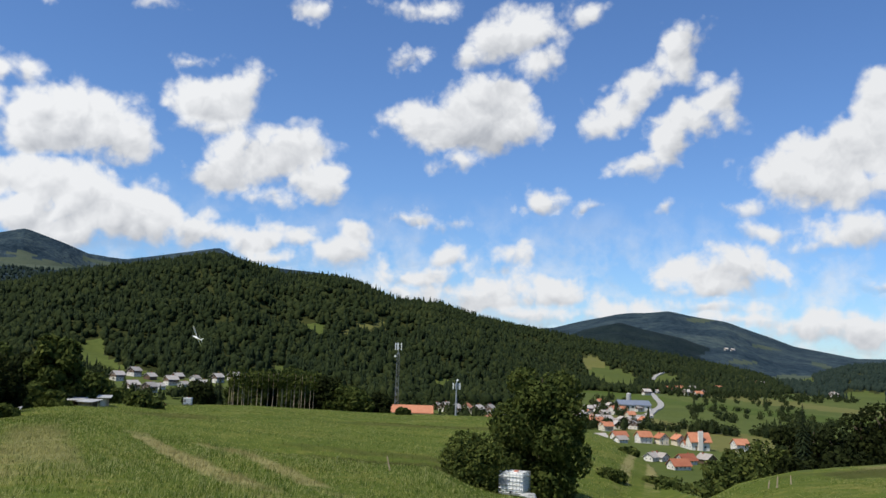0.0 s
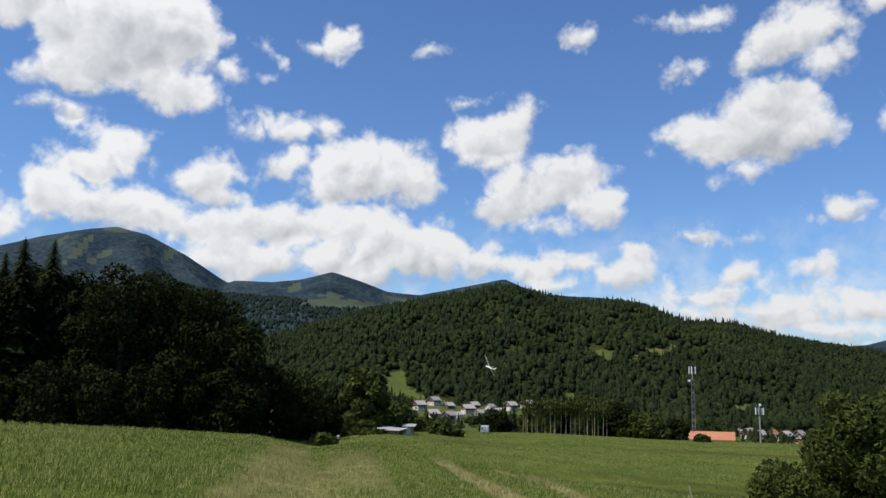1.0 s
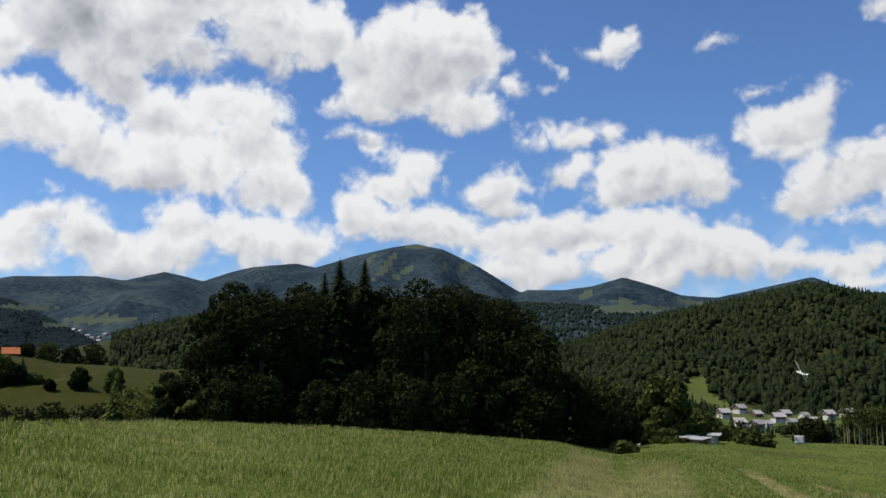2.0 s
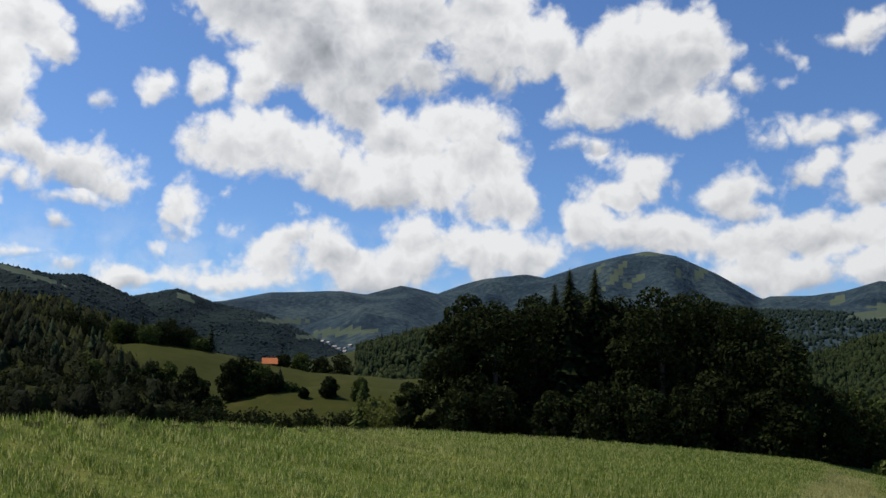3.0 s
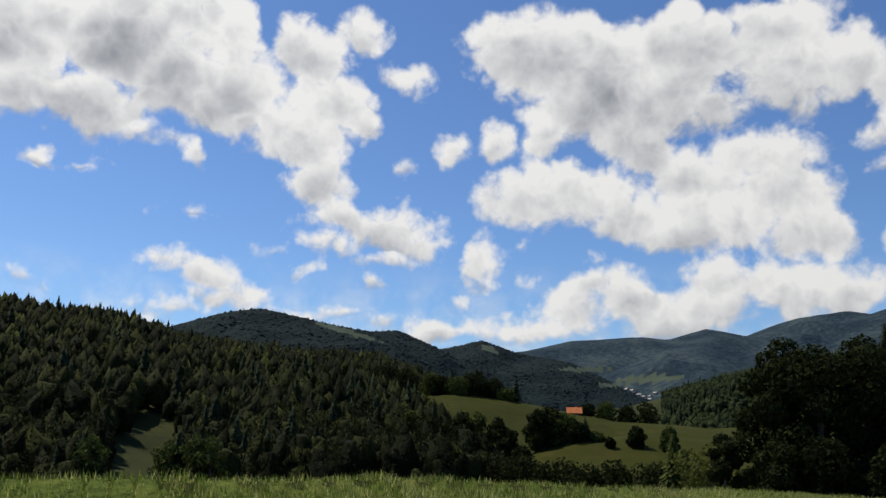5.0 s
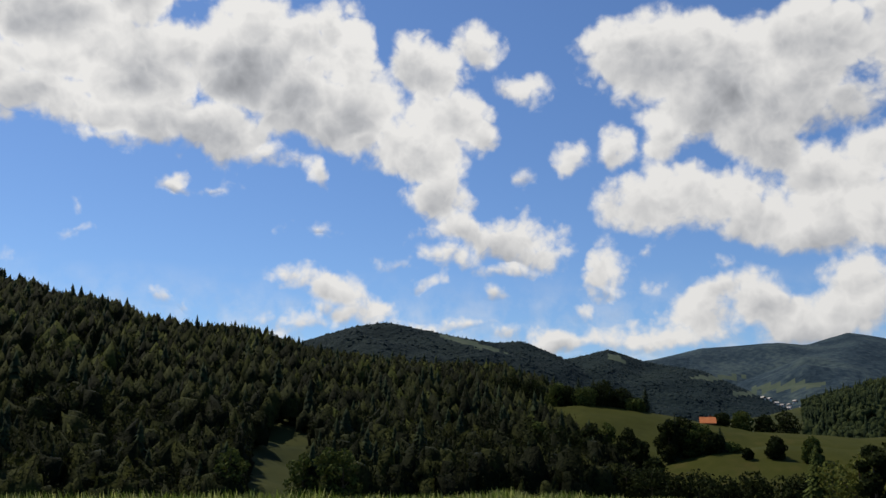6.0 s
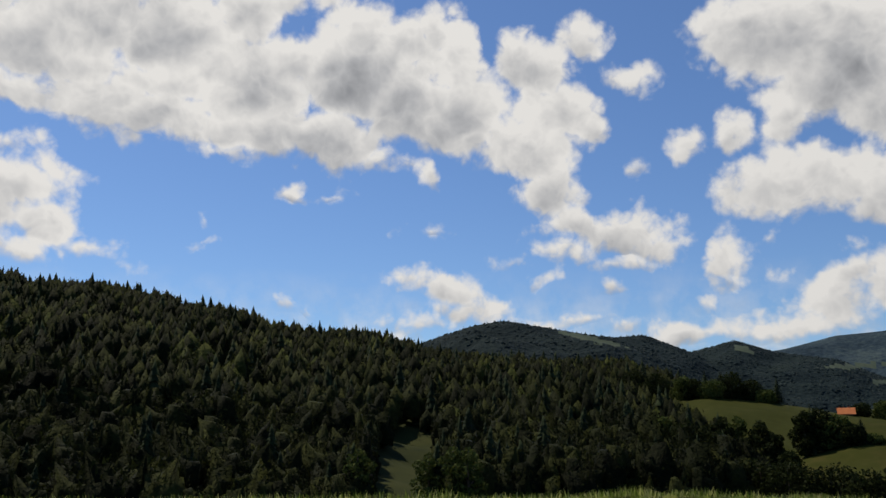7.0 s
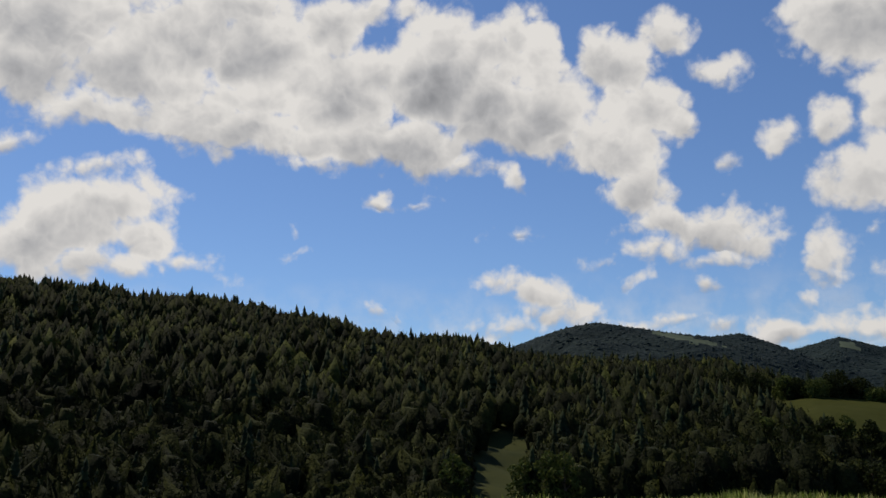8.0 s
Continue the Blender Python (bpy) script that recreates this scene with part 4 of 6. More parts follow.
def woods_slope():
    x, y = sample(66, 131, 150, 640, 13500, 11)
    ok, top, z, az, r, el = wooded(x, y)
    ok &= (top == NAMES.index("slope"))
    x, y, z, r = x[ok], y[ok], z[ok], r[ok]
    rng = np.random.RandomState(4)
    n = len(x)
    protos = [join(dome(2 if k < 3 else 1, k, 0.5, 0.8), flakes(170 if k < 3 else 40, 0.07 if k < 3 else 0.11, k, 0.93)) for k in range(6)]
    protos += [spire(16, 11, k) for k in range(4)] + [spire(7, 7, k) for k in range(4)]
    # the stand changes with the ground: spruce in groups, low on the slope and along the crest; crowns painted lighter,
    # as sunlit, between, from mid slope up
    patch, drift = wobble(x, y, 110, 77), wobble(x, y, 45, 79)
    conifer = rng.rand(n) < np.clip(0.04 + 0.20 * patch + 0.10 * drift + 0.04 * smooth((300 - r) / 90) + 0.22 * smooth((r - 545) / 40), 0.03, 0.75)
    young = ~conifer & (rng.rand(n) < np.clip(0.62 * wobble(x, y, 95, 91) + 0.25 * drift, 0, 0.8) * smooth((r - 270) / 100))
    near = r < 290
    kinds = np.where(conifer, 6 + rng.randint(0, 4, n) + np.where(near, 0, 4), rng.randint(0, 3, n) + np.where(near, 0, 3))
    age = rng.rand(n) ** 1.4 * (1 + 0.25 * drift)
    tall = np.where(conifer, 9 + 9 * age, (7.5 + 7 * age) / 2)
    wide = np.where(conifer, tall * (0.85 + 0.45 * rng.rand(n)), 2.2 + 1.2 * rng.rand(n) + 1.8 * age)
    p = np.stack([x, y, z - 0.5], -1)
    leaf = ~conifer & ~young
    scatter("slope_woods", protos, kinds[leaf], p[leaf], wide[leaf], tall[leaf], WOODS_SHADED, "dense broadleaf wood on a steep slope, its dull greens darkened for shade", "forest")
    scatter("slope_young_woods", protos, kinds[young], p[young], wide[young], tall[young] * 0.9, WOODS_SUNLIT, "broadleaf crowns coloured a sunlit yellowish green among the slope's dark wood", "forest", 3)
    scatter("slope_spruces", protos, kinds[conifer], p[conifer], wide[conifer], tall[conifer], NEEDLE, "dark spruces rising out of the wood on the slope", "forest", 2)


def woods_hill():
    xa, ya = sample(-12, 60, 560, 1330, 27000, 12)
    xb, yb = sample(-26, 6, 1100, 2080, 13000, 13)
    x, y = np.concatenate([xa, xb]), np.concatenate([ya, yb])
    ok, top, z, az, r, el = wooded(x, y)
    ok &= np.isin(top, [NAMES.index("hill"), NAMES.index("hillend"), NAMES.index("midslope")])
    x, y, z = x[ok], y[ok], z[ok]
    rng = np.random.RandomState(5)
    n = len(x)
    protos = [join(dome(1, 10 + k, 0.4, 0.9), flakes(6, 0.16, 10 + k)) for k in range(3)] + [spire(4, 6, 10 + k) for k in range(3)]
    conifer = rng.rand(n) < np.clip(0.2 + 0.25 * wobble(x, y, 260, 78), 0.04, 0.6)
    kinds = np.where(conifer, 3 + rng.randint(0, 3, n), rng.randint(0, 3, n))
    tall = np.where(conifer, 11 + 7 * rng.rand(n), (7 + 5 * rng.rand(n)) / 2)
    wide = np.where(conifer, tall * 0.8, 2.9 + 2.0 * rng.rand(n))
    p = np.stack([x, y, z - 1], -1)
    leaf = ~conifer
    scatter("hill_woods", protos, kinds[leaf], p[leaf], wide[leaf], tall[leaf], WOODS_HILL, "dark green broadleaf forest covering a long rounded hill", "forest")
    scatter("hill_spruces", protos, kinds[conifer], p[conifer], wide[conifer], tall[conifer], NEEDLE, "dark spruces among the broadleaf forest of the hill", "forest", 2)


def woods_far():
    xs, ys = [], []
    for k, (a0, a1, r0, r1, c) in enumerate([(-30, -14, 1150, 2000, 5000), (18, 44, 1300, 2400, 9000)]):
        x, y = sample(a0, a1, r0, r1, c, 30 + k)
        xs.append(x)
        ys.append(y)
    x, y = np.concatenate(xs), np.concatenate(ys)
    ok, top, z, az, r, el = wooded(x, y)
    ok &= np.isin(top, [NAMES.index(k) for k in ("darkhill", "plateau")])
    x, y, z, r = x[ok], y[ok], z[ok], r[ok]
    rng = np.random.RandomState(6)
    n = len(x)
    protos = [dome(1, 20, 0.3, 1.0), dome(1, 21, 0.3, 1.0)]
    protos.append(spire(2, 5, 22))
    kinds = np.where(rng.rand(n) < 0.2, 2, rng.randint(0, 2, n))
    size = 3.6 + r * 0.0008
    tall = np.where(kinds == 2, 11 + 6 * rng.rand(n), 4.5 + 2 * rng.rand(n))
    wide = np.where(kinds == 2, 9, 0.7 * size * (0.8 + 0.5 * rng.rand(n)))
    scatter("distant_woods", protos, kinds, np.stack([x, y, z - 4], -1), wide, tall, WOODS_FAR_HAZY,
            "green woods on the distant mountains, tinted bluish for haze", "forest")


def woods_ridges():
    """Woods on the long ridge and the summits next to it."""
    x, y = sample(60, 97, 1150, 2620, 14000, 35)
    ok, top, z, az, r, el = wooded(x, y)
    ok &= np.isin(top, [NAMES.index(k) for k in ("longridge", "shoulder", "horn")])
    x, y, z, r = x[ok], y[ok], z[ok], r[ok]
    rng = np.random.RandomState(16)
    n = len(x)
    protos = [dome(1, 31, 0.35, 1.0), dome(1, 32, 0.35, 1.0), spire(3, 5, 33)]
    kinds = np.where(rng.rand(n) < np.clip(0.2 + 0.3 * wobble(x, y, 240, 92), 0.05, 0.7), 2, rng.randint(0, 2, n))
    tall = np.where(kinds == 2, 6 + 5 * rng.rand(n), 2.6 + 1.4 * rng.rand(n))
    wide = np.where(kinds == 2, 9, 3.0 + 2.6 * rng.rand(n))
    scatter("ridge_woods", protos, kinds, np.stack([x, y, z - 5.2], -1), wide, tall, WOODS_RIDGE_HAZY, "dark woods covering the long mountain ridge, tinted bluish for haze", "forest", 4)


woods_slope()
woods_ridges()
woods_hill()
woods_far()


# ---------------- single trees and shrubs ----------------
def part(name, bm, mat, parent, label=""):
    me = bpy.data.meshes.new(name)
    bm.to_mesh(me)
    bm.free()
    for m in (mat if isinstance(mat, (list, tuple)) else [mat]):
        me.materials.append(m)
    ob = new(name, me)
    ob.parent = parent
    if label:
        tagged(ob, label)
    return ob


def tube(bm, pts, radii, sides=7):
    """A tapering round stem through pts."""
    rings = []
    for i, p in enumerate(pts):
        p = Vector(p)
        d = (Vector(pts[min(i + 1, len(pts) - 1)]) - Vector(pts[max(i - 1, 0)])).normalized()
        a = d.orthogonal().normalized()
        b = d.cross(a)
        rings.append([bm.verts.new(p + (a * math.cos(6.2832 * k / sides) + b * math.sin(6.2832 * k / sides)) * radii[i]) for k in range(sides)])
    for r0, r1 in zip(rings, rings[1:]):
        for k in range(sides):
            bm.faces.new((r0[k], r0[(k + 1) % sides], r1[(k + 1) % sides], r1[k]))
    bm.faces.new(rings[-1])
    bm.faces.new(rings[0][::-1])
    return bm


def box(bm, x0, x1, y0, y1, z0, z1, mat_index=0):
    v = [bm.verts.new(c) for c in ((x0, y0, z0), (x1, y0, z0), (x1, y1, z0), (x0, y1, z0), (x0, y0, z1), (x1, y0, z1), (x1, y1, z1), (x0, y1, z1))]
    for q in ((3, 2, 1, 0), (4, 5, 6, 7), (0, 1, 5, 4), (1, 2, 6, 5), (2, 3, 7, 6), (3, 0, 4, 7)):
        bm.faces.new([v[k] for k in q]).material_index = mat_index
    return bm


def leaf_cloud(lobes, count, size, rng):
    """Leaf clumps as bent quads on the shells of lobes (centre, radii)."""
    vol = np.array([l[1][0] * l[1][2] for l in lobes])
    pick = rng.choice(len(lobes), count, p=vol / vol.sum())
    cen = np.array([l[0] for l in lobes])[pick]
    rad = np.array([l[1] for l in lobes])[pick]
    d = rng.normal(size=(count, 3))
    d /= np.linalg.norm(d, axis=1, keepdims=True)
    shell = 0.62 + 0.46 * rng.rand(count, 1) ** 0.7
    c = cen + d * rad * shell
    out = d * 0.8 + rng.normal(size=(count, 3)) * 0.55
    out /= np.linalg.norm(out, axis=1, keepdims=True)
    a = np.cross(out, rng.normal(size=(count, 3)))
    a /= np.linalg.norm(a, axis=1, keepdims=True)
    b = np.cross(out, a)
    s = size * (0.6 + 0.8 * rng.rand(count, 1))
    droop = out * s * 0.35
    vs = np.stack([c - a * s, c + b * s * 0.55 - droop * 0.2, c + a * s - droop, c - b * s * 0.55 - droop * 0.2], 1).reshape(-1, 3)
    return vs, np.arange(count * 4).reshape(-1, 4)


def broadleaf(name, base, tall, wide, mat, seed, label, category="tree", group="", clear=0.1, leaves=3000, leaf=0.34):
    rng = np.random.RandomState(seed)
    root = new(name)
    root.location = base
    bm = bmesh.new()
    trunk_r = max(0.05, tall * 0.018)
    tube(bm, [(0, 0, -0.4), (0.05, 0, tall * 0.25), (0.1, 0.05, tall * 0.55), (0.05, 0, tall * 0.88)], [trunk_r * 1.5, trunk_r, trunk_r * 0.7, trunk_r * 0.2])
    lobes = []
    n = 15
    for k in range(n):
        u = (k + 0.5) / n
        h = clear + (0.94 - clear) * u
        prof = math.sin(math.pi * (0.16 + 0.78 * ((h - clear) / (1 - clear)))) ** 0.75
        a = k * 2.4 + rng.rand()
        off = wide * 0.5 * prof * (0.40 + 0.32 * rng.rand())
        rr = wide * (0.17 + 0.10 * rng.rand()) * (0.6 + 0.4 * prof)
        c = np.array([math.cos(a) * off, math.sin(a) * off, h * tall * 0.97 - rr * 0.25])
        lobes.append((c, np.array([rr, rr, rr * 0.85])))
        if k % 2 == 0:
            tube(bm, [(0.05, 0.02, max(0.1, c[2] - rr * 0.9 - off * 0.3)), tuple(c * [0.6, 0.6, 1] - [0, 0, rr * 0.4]), tuple(c)], [trunk_r * 0.45, trunk_r * 0.3, trunk_r * 0.1], 5)
    part("trunk", bm, BARK, root, "brown bark trunk with limbs")
    vs, fs = leaf_cloud(lobes, leaves, leaf, rng)
    mesh_object("crown", vs, fs, [mat], parent=root)
    return tagged(root, label, category, group)


def spruce(name, base, tall, wide, seed, label, group="", boughs=340, mat=None):
    rng = np.random.RandomState(seed)
    root = new(name)
    root.location = base
    bm = bmesh.new()
    tr = tall * 0.013
    tube(bm, [(0, 0, -0.4), (0, 0, tall * 0.5), (0, 0, tall)], [tr * 1.4, tr * 0.8, tr * 0.1])
    part("trunk", bm, BARK, root, "straight brown trunk")
    vs, fs = [], []
    for k in range(boughs):
        h = 0.04 + 0.95 * (k / boughs) ** 0.9
        reach = wide * 0.5 * (1 - h) ** 0.8 * (0.7 + 0.5 * rng.rand()) + 0.12
        a = k * 2.39996 + 0.3 * rng.rand()
        d, s = np.array([math.cos(a), math.sin(a), 0]), np.array([-math.sin(a), math.cos(a), 0])
        z = np.array([0, 0, h * tall])
        drop = reach * (0.35 + 0.25 * rng.rand())
        for j in range(5):
            u0, u1 = j / 5.0, (j + 1.25) / 5.0
            p0, p1 = z + d * reach * u0 - [0, 0, drop * u0 ** 1.4], z + d * reach * u1 - [0, 0, drop * u1 ** 1.4]
            wd = reach * (0.30 - 0.22 * u0) * (0.8 + 0.5 * rng.rand())
            n0 = len(vs)
            sag = np.array([0, 0, wd * 0.55])
            vs += [p0, p0 * 0.4 + p1 * 0.6 + s * wd - sag, p1, p0 * 0.4 + p1 * 0.6 - s * wd - sag]
            fs.append((n0, n0 + 1, n0 + 2, n0 + 3))
    mesh_object("crown", np.array(vs), np.array(fs), [mat or NEEDLE], parent=root)
    return tagged(root, label, "tree", group)


def tree_to(az, r, top, wide, seed, mat, label, kind="tree", group="", **kw):
    """A tree at a place whose top shows top degrees above the eye."""
    p = spot(az, r)
    tall = EYE + r * math.tan(radians(top)) - p.z
    if kind == "spruce":
        return spruce("spruce", p, tall, wide, seed, label, group, mat=mat, **kw)
    return broadleaf(kind, p, tall, wide, mat, seed, label, "shrub" if kind == "shrub" else "tree", group, **kw)


# the grove at the meadow's rim
GROVE = [(45.45, 75, 7.47, 7.0), (48.05, 74, 7.37, 7.0), (53.9, 70, 6.5, 5.6), (52.6, 72, 7.2, 6.5), (51.11, 69, 6.55, 7.5), (48.73, 71, 7.08, 7.5), (47, 76, 6.04, 6.5), (42.6, 71, 6.99, 7.5), (40.51, 69, 7.55, 8.0),
         (38.52, 71, 7.17, 8.0), (36.72, 69, 6.51, 7.5), (35.01, 70, 5.93, 7.0), (33.47, 67, 4.27, 6.0), (43.93, 73, 6.89, 8.0)]
for k, (az, r, top, wide) in enumerate(GROVE):
    tree_to(az, r, top, wide, 100 + k, LEAF_DARK, "dark leafy broadleaf tree in a dense grove at the meadow rim", group="grove trees", clear=0.03, leaves=9000, leaf=0.17)
for k, (az, r, top, wide) in enumerate([(46.22, 70, 8.0, 7.5), (44.59, 71, 8.05, 7.5), (47.18, 74, 7.1, 6.8)]):
    tree_to(az, r, top, wide, 120 + k, LEAF_DARK, "tall dark spruce rising out of the grove", "spruce", group="grove spruces", boughs=700)
for k, (az, r, top, wide) in enumerate([(56.67, 66, 0.94, 3.0), (53.69, 65, 0.51, 4.0), (50.78, 65, 0.86, 4.0), (47.34, 64, 0.27, 4.0), (44.44, 64, 0.97, 4.5), (41.58, 64, 0.69, 4.5),
                                        (38.72, 65, 0.79, 4.5), (35.86, 66, 0.68, 4.0), (32.79, 67, 0.35, 4.0), (30.79, 69, 0.85, 4.5), (29.26, 72, -0.21, 4.0), (27.91, 75, -1.56, 3.2)]):
    tree_to(az, r, top, wide, 140 + k, LEAF_DARK, "dark bushy undergrowth at the foot of the grove", "shrub", group="grove shrubs", clear=0.0, leaves=4200, leaf=0.16)
tree_to(57.43, 70, 0.36, 5.6, 170, LEAF_LIGHT, "yellowish green shrub beside the grove", "shrub", clear=0.0, leaves=3600, leaf=0.16)
tree_to(59.63, 73, 0.47, 4.2, 171, LEAF_MID, "small rounded green conifer at the meadow rim", "spruce", boughs=420)

# towards the town
tree_to(-5.03, 44, 0.06, 5.6, 180, LEAF_MID, "large dense broadleaf tree standing below the meadow", clear=0.02, leaves=19000, leaf=0.115)
tree_to(-0.89, 42, -4.79, 4.0, 181, LEAF_MID, "round clipped looking dark green bush on the meadow slope", "shrub", clear=0.0, leaves=9000, leaf=0.085)
tree_to(25.26, 98, 0.72, 6.0, 182, LEAF_MID, "broad dark conical tree behind the sheds", clear=0.0, leaves=4500, leaf=0.32)
# the wood on the right of the grass mound
RIM_WOOD = [(-16.36, 74, -5.18, 5.0, 1), (-17.6, 78, -4.33, 5.5, 1), (-18.86, 80, -3.68, 5.5, 1), (-20.12, 82, -2.63, 5.0, 0), (-21.43, 84, -2.39, 6.0, 0), (-22.78, 80, -2.66, 5.5, 0),
            (-23.99, 84, -1.49, 6.0, 0), (-25.24, 82, -0.94, 6.5, 0), (-26.67, 80, -0.6, 6.5, 0), (-28.47, 80, -0.05, 6.5, 0), (-30.6, 80, 0.29, 6.5, 0), (-18.27, 66, -5.28, 4.5, 1),
            (-20.53, 64, -4.79, 4.5, 0), (-23.3, 64, -4.13, 5.0, 0), (-26.21, 62, -3.69, 5.0, 0)]
for k, (az, r, top, wide, light) in enumerate(RIM_WOOD):
    tree_to(az, r, top, wide, 200 + k, LEAF_MID if light else LEAF_DARK, "leafy broadleaf tree of the wood behind the grass mound", group="mound wood trees", clear=0.02, leaves=4200, leaf=0.21)
tree_to(-20.86, 78, -1.75, 3.4, 220, None, "dark spruce in the wood behind the mound", "spruce")
for k, (az, r, top, wide) in enumerate([(-9.57, 60, -6.6, 2.2), (-13.93, 62, -7.2, 4.5), (-12.6, 66, -7.03, 3.0), (-15.68, 64, -6.57, 3.4), (-10.64, 96, -5.14, 2.4)]):
    tree_to(az, r, top, wide, 230 + k, LEAF_MID, "low green bush on the slope below the meadow", "shrub", group="slope bushes", clear=0.0, leaves=1500, leaf=0.22)

# trees along the far edge of the lower field
FIELD_TREES = [(16.79, 172, -1.93, 6.5), (14.4, 178, -1.69, 6), (13.25, 174, -1.21, 6), (12.1, 178, -1.01, 7), (10.96, 172, -0.73, 7), (9.81, 178, -0.92, 7), (8.86, 174, -1.22, 7), (7.72, 172, -1.81, 7),
               (6.76, 170, -2.11, 6), (5.41, 174, -2.29, 5), (23.2, 120, -1.57, 6), (28.89, 130, 0.76, 8), (26.78, 128, -0.2, 7), (22.63, 135, -1.95, 5), (21.29, 150, -2.53, 5)]
for k, (az, r, top, wide) in enumerate(FIELD_TREES):
    tree_to(az, r, top, wide, 250 + k, LEAF_MID if k % 3 else LEAF_DARK, "green broadleaf tree at the edge of the lower field", group="field edge trees", clear=0.08, leaves=3000, leaf=0.36)
tree_to(15.55, 180, -1.54, 4.5, 270, None, "dark spruce beside the village", "spruce", boughs=160)
tree_to(12.48, 176, -1.01, 4.0, 271, None, "dark spruce at the edge of the lower field", "spruce", boughs=160)
for k, (az, r, top, wide) in enumerate([(26.56, 95, -2.53, 3.2), (25.21, 90, -2.83, 2.6), (23.49, 99, -2.45, 3.0), (20.33, 104, -2.72, 3.0), (19.66, 106, -3.11, 3.4), (24.84, 86, -3.45, 2.4), (27.8, 66, -3.71, 2.0), (3.89, 143, -3.22, 2.5)]):
    tree_to(az, r, top, wide, 280 + k, LEAF_MID, "green bush growing round the garden sheds", "shrub", group="garden bushes", clear=0.0, leaves=1000, leaf=0.28)

# trees of the pasture hill
PASTURE_TREES = [(72.75, 285, 1.65, 9), (71.79, 290, 1.7, 9), (70.55, 288, 1.26, 10), (69.79, 285, 0.57, 8), (73.11, 425, 3.59, 14), (71.96, 430, 4.06, 14), (70.82, 432, 3.58, 13), (69.97, 428, 2.9, 11),
                 (67.97, 300, 1.82, 10), (67.1, 302, 1.92, 10), (66.24, 300, 1.43, 10), (65.39, 298, 0.85, 9), (61.73, 292, 0.67, 7), (59.72, 290, 0.67, 7), (63.38, 292, -0.09, 3.5), (64.81, 432, 2, 10),
                 (63.57, 436, 2.19, 11), (62.29, 434, 1.93, 10), (61.05, 440, 2.31, 12), (74.83, 430, 3.88, 14), (76.56, 426, 4.24, 13), (77.9, 430, 4.44, 14), (64.53, 300, 0.16, 8), (73.91, 270, 0.97, 11), (72.95, 262, 0.58, 10), (72, 258, -0.01, 10), (71.05, 262, -0.5, 9), (75.06, 262, 1.26, 11), (76.53, 270, 1.61, 11), (68.94, 268, -0.61, 8), (74.26, 428, 3.68, 13)]
for k, (az, r, top, wide) in enumerate(PASTURE_TREES):
    tree_to(az, r, top, wide, 300 + k, LEAF_MID if k % 3 == 1 else LEAF_DARK, "dark broadleaf tree on the pasture hill", group="pasture trees", clear=0.02, leaves=2600, leaf=0.5)
for k, (az, r, top, wide) in enumerate([(74.65, 268, 2.43, 7), (73.48, 432, 4.26, 9), (72.53, 434, 4.16, 9), (69.3, 432, 3.66, 8), (67.59, 300, 2.11, 7), (77.14, 430, 4.72, 9), (64.91, 298, 1.23, 6), (96.18, 190, -0.02, 6)]):
    tree_to(az, r, top, wide, 340 + k, None, "dark spruce on the pasture hill", "spruce", group="pasture spruces", boughs=150)
for k, (az, r, top, wide) in enumerate([(66.36, 215, -1.4, 13), (64.92, 211, -1.7, 12), (63.38, 212, -1.51, 13), (61.64, 210, -1.76, 13), (60.3, 209, -1.47, 12), (69.13, 220, -1.2, 13), (67.79, 218, -1.61, 12), (58.77, 208, -1.58, 12), (70.67, 225, -1.09, 13), (72.2, 228, -1.19, 12)]):
    tree_to(az, r, top, wide, 360 + k, LEAF_DARK, "dark hedge bush in the hollow below the pasture", "shrub", group="hollow bushes", clear=0.0, leaves=2000, leaf=0.42)
for k, (az, r, top) in enumerate([(91.05, 176, -0.43), (89.7, 172, -0.03), (88.55, 170, -0.04), (95.6, 182, -0.12)]):
    tree_to(az, r, top, 7, 370 + k, LEAF_MID, "young tree beside the grassy glade", group="glade trees", clear=0.15, leaves=1300, leaf=0.4)


def valley_trees():
    """Hedges, orchard and garden trees on the valley floor."""
    rng = np.random.RandomState(9)
    rows = []
    for az0, az1, r0, r1, n in ((-22, -7.4, 515, 545, 80), (-21, -14, 640, 1150, 60), (-24, -13, 1120, 1250, 150), (22, 13, 480, 520, 28), (22, 13, 600, 690, 50), (7, -6.3, 470, 690, 130),
                                (13, 3, 520, 690, 110), (-10.6, -8.2, 600, 950, 40), (-29, -19.5, 300, 700, 200), (30, 22, 250, 640, 220)):
        az = np.radians(az0 + (az1 - az0) * rng.rand(n))
        r = r0 + (r1 - r0) * rng.rand(n)
        rows.append(np.stack([-np.sin(az) * r, np.cos(az) * r], -1))
    p = np.concatenate(rows)
    x, y = p[:, 0], p[:, 1]
    z = ground(x, y)
    n = len(x)
    protos = [join(dome(1, 50 + k, 0.28, 0.8), flakes(70, 0.17, 50 + k)) for k in range(3)] + [spire(5, 7, 51)]
    kinds = np.where(rng.rand(n) < 0.12, 3, rng.randint(0, 3, n))
    tall = np.where(kinds == 3, 9 + 5 * rng.rand(n), (4 + 4 * rng.rand(n)) / 2)
    wide = np.where(kinds == 3, tall, 1.7 + 2.2 * rng.rand(n))
    scatter("valley_trees", protos, kinds, np.stack([x, y, z - 0.4], -1), wide, tall, WOODS_HILL, "scattered green hedge and garden trees on the valley floor", "trees")


valley_trees()


# ---------------- buildings ----------------
PLASTER = material("white_plaster", [(0.3, (0.60, 0.57, 0.51)), (0.7, (0.76, 0.73, 0.67))], 0.4)
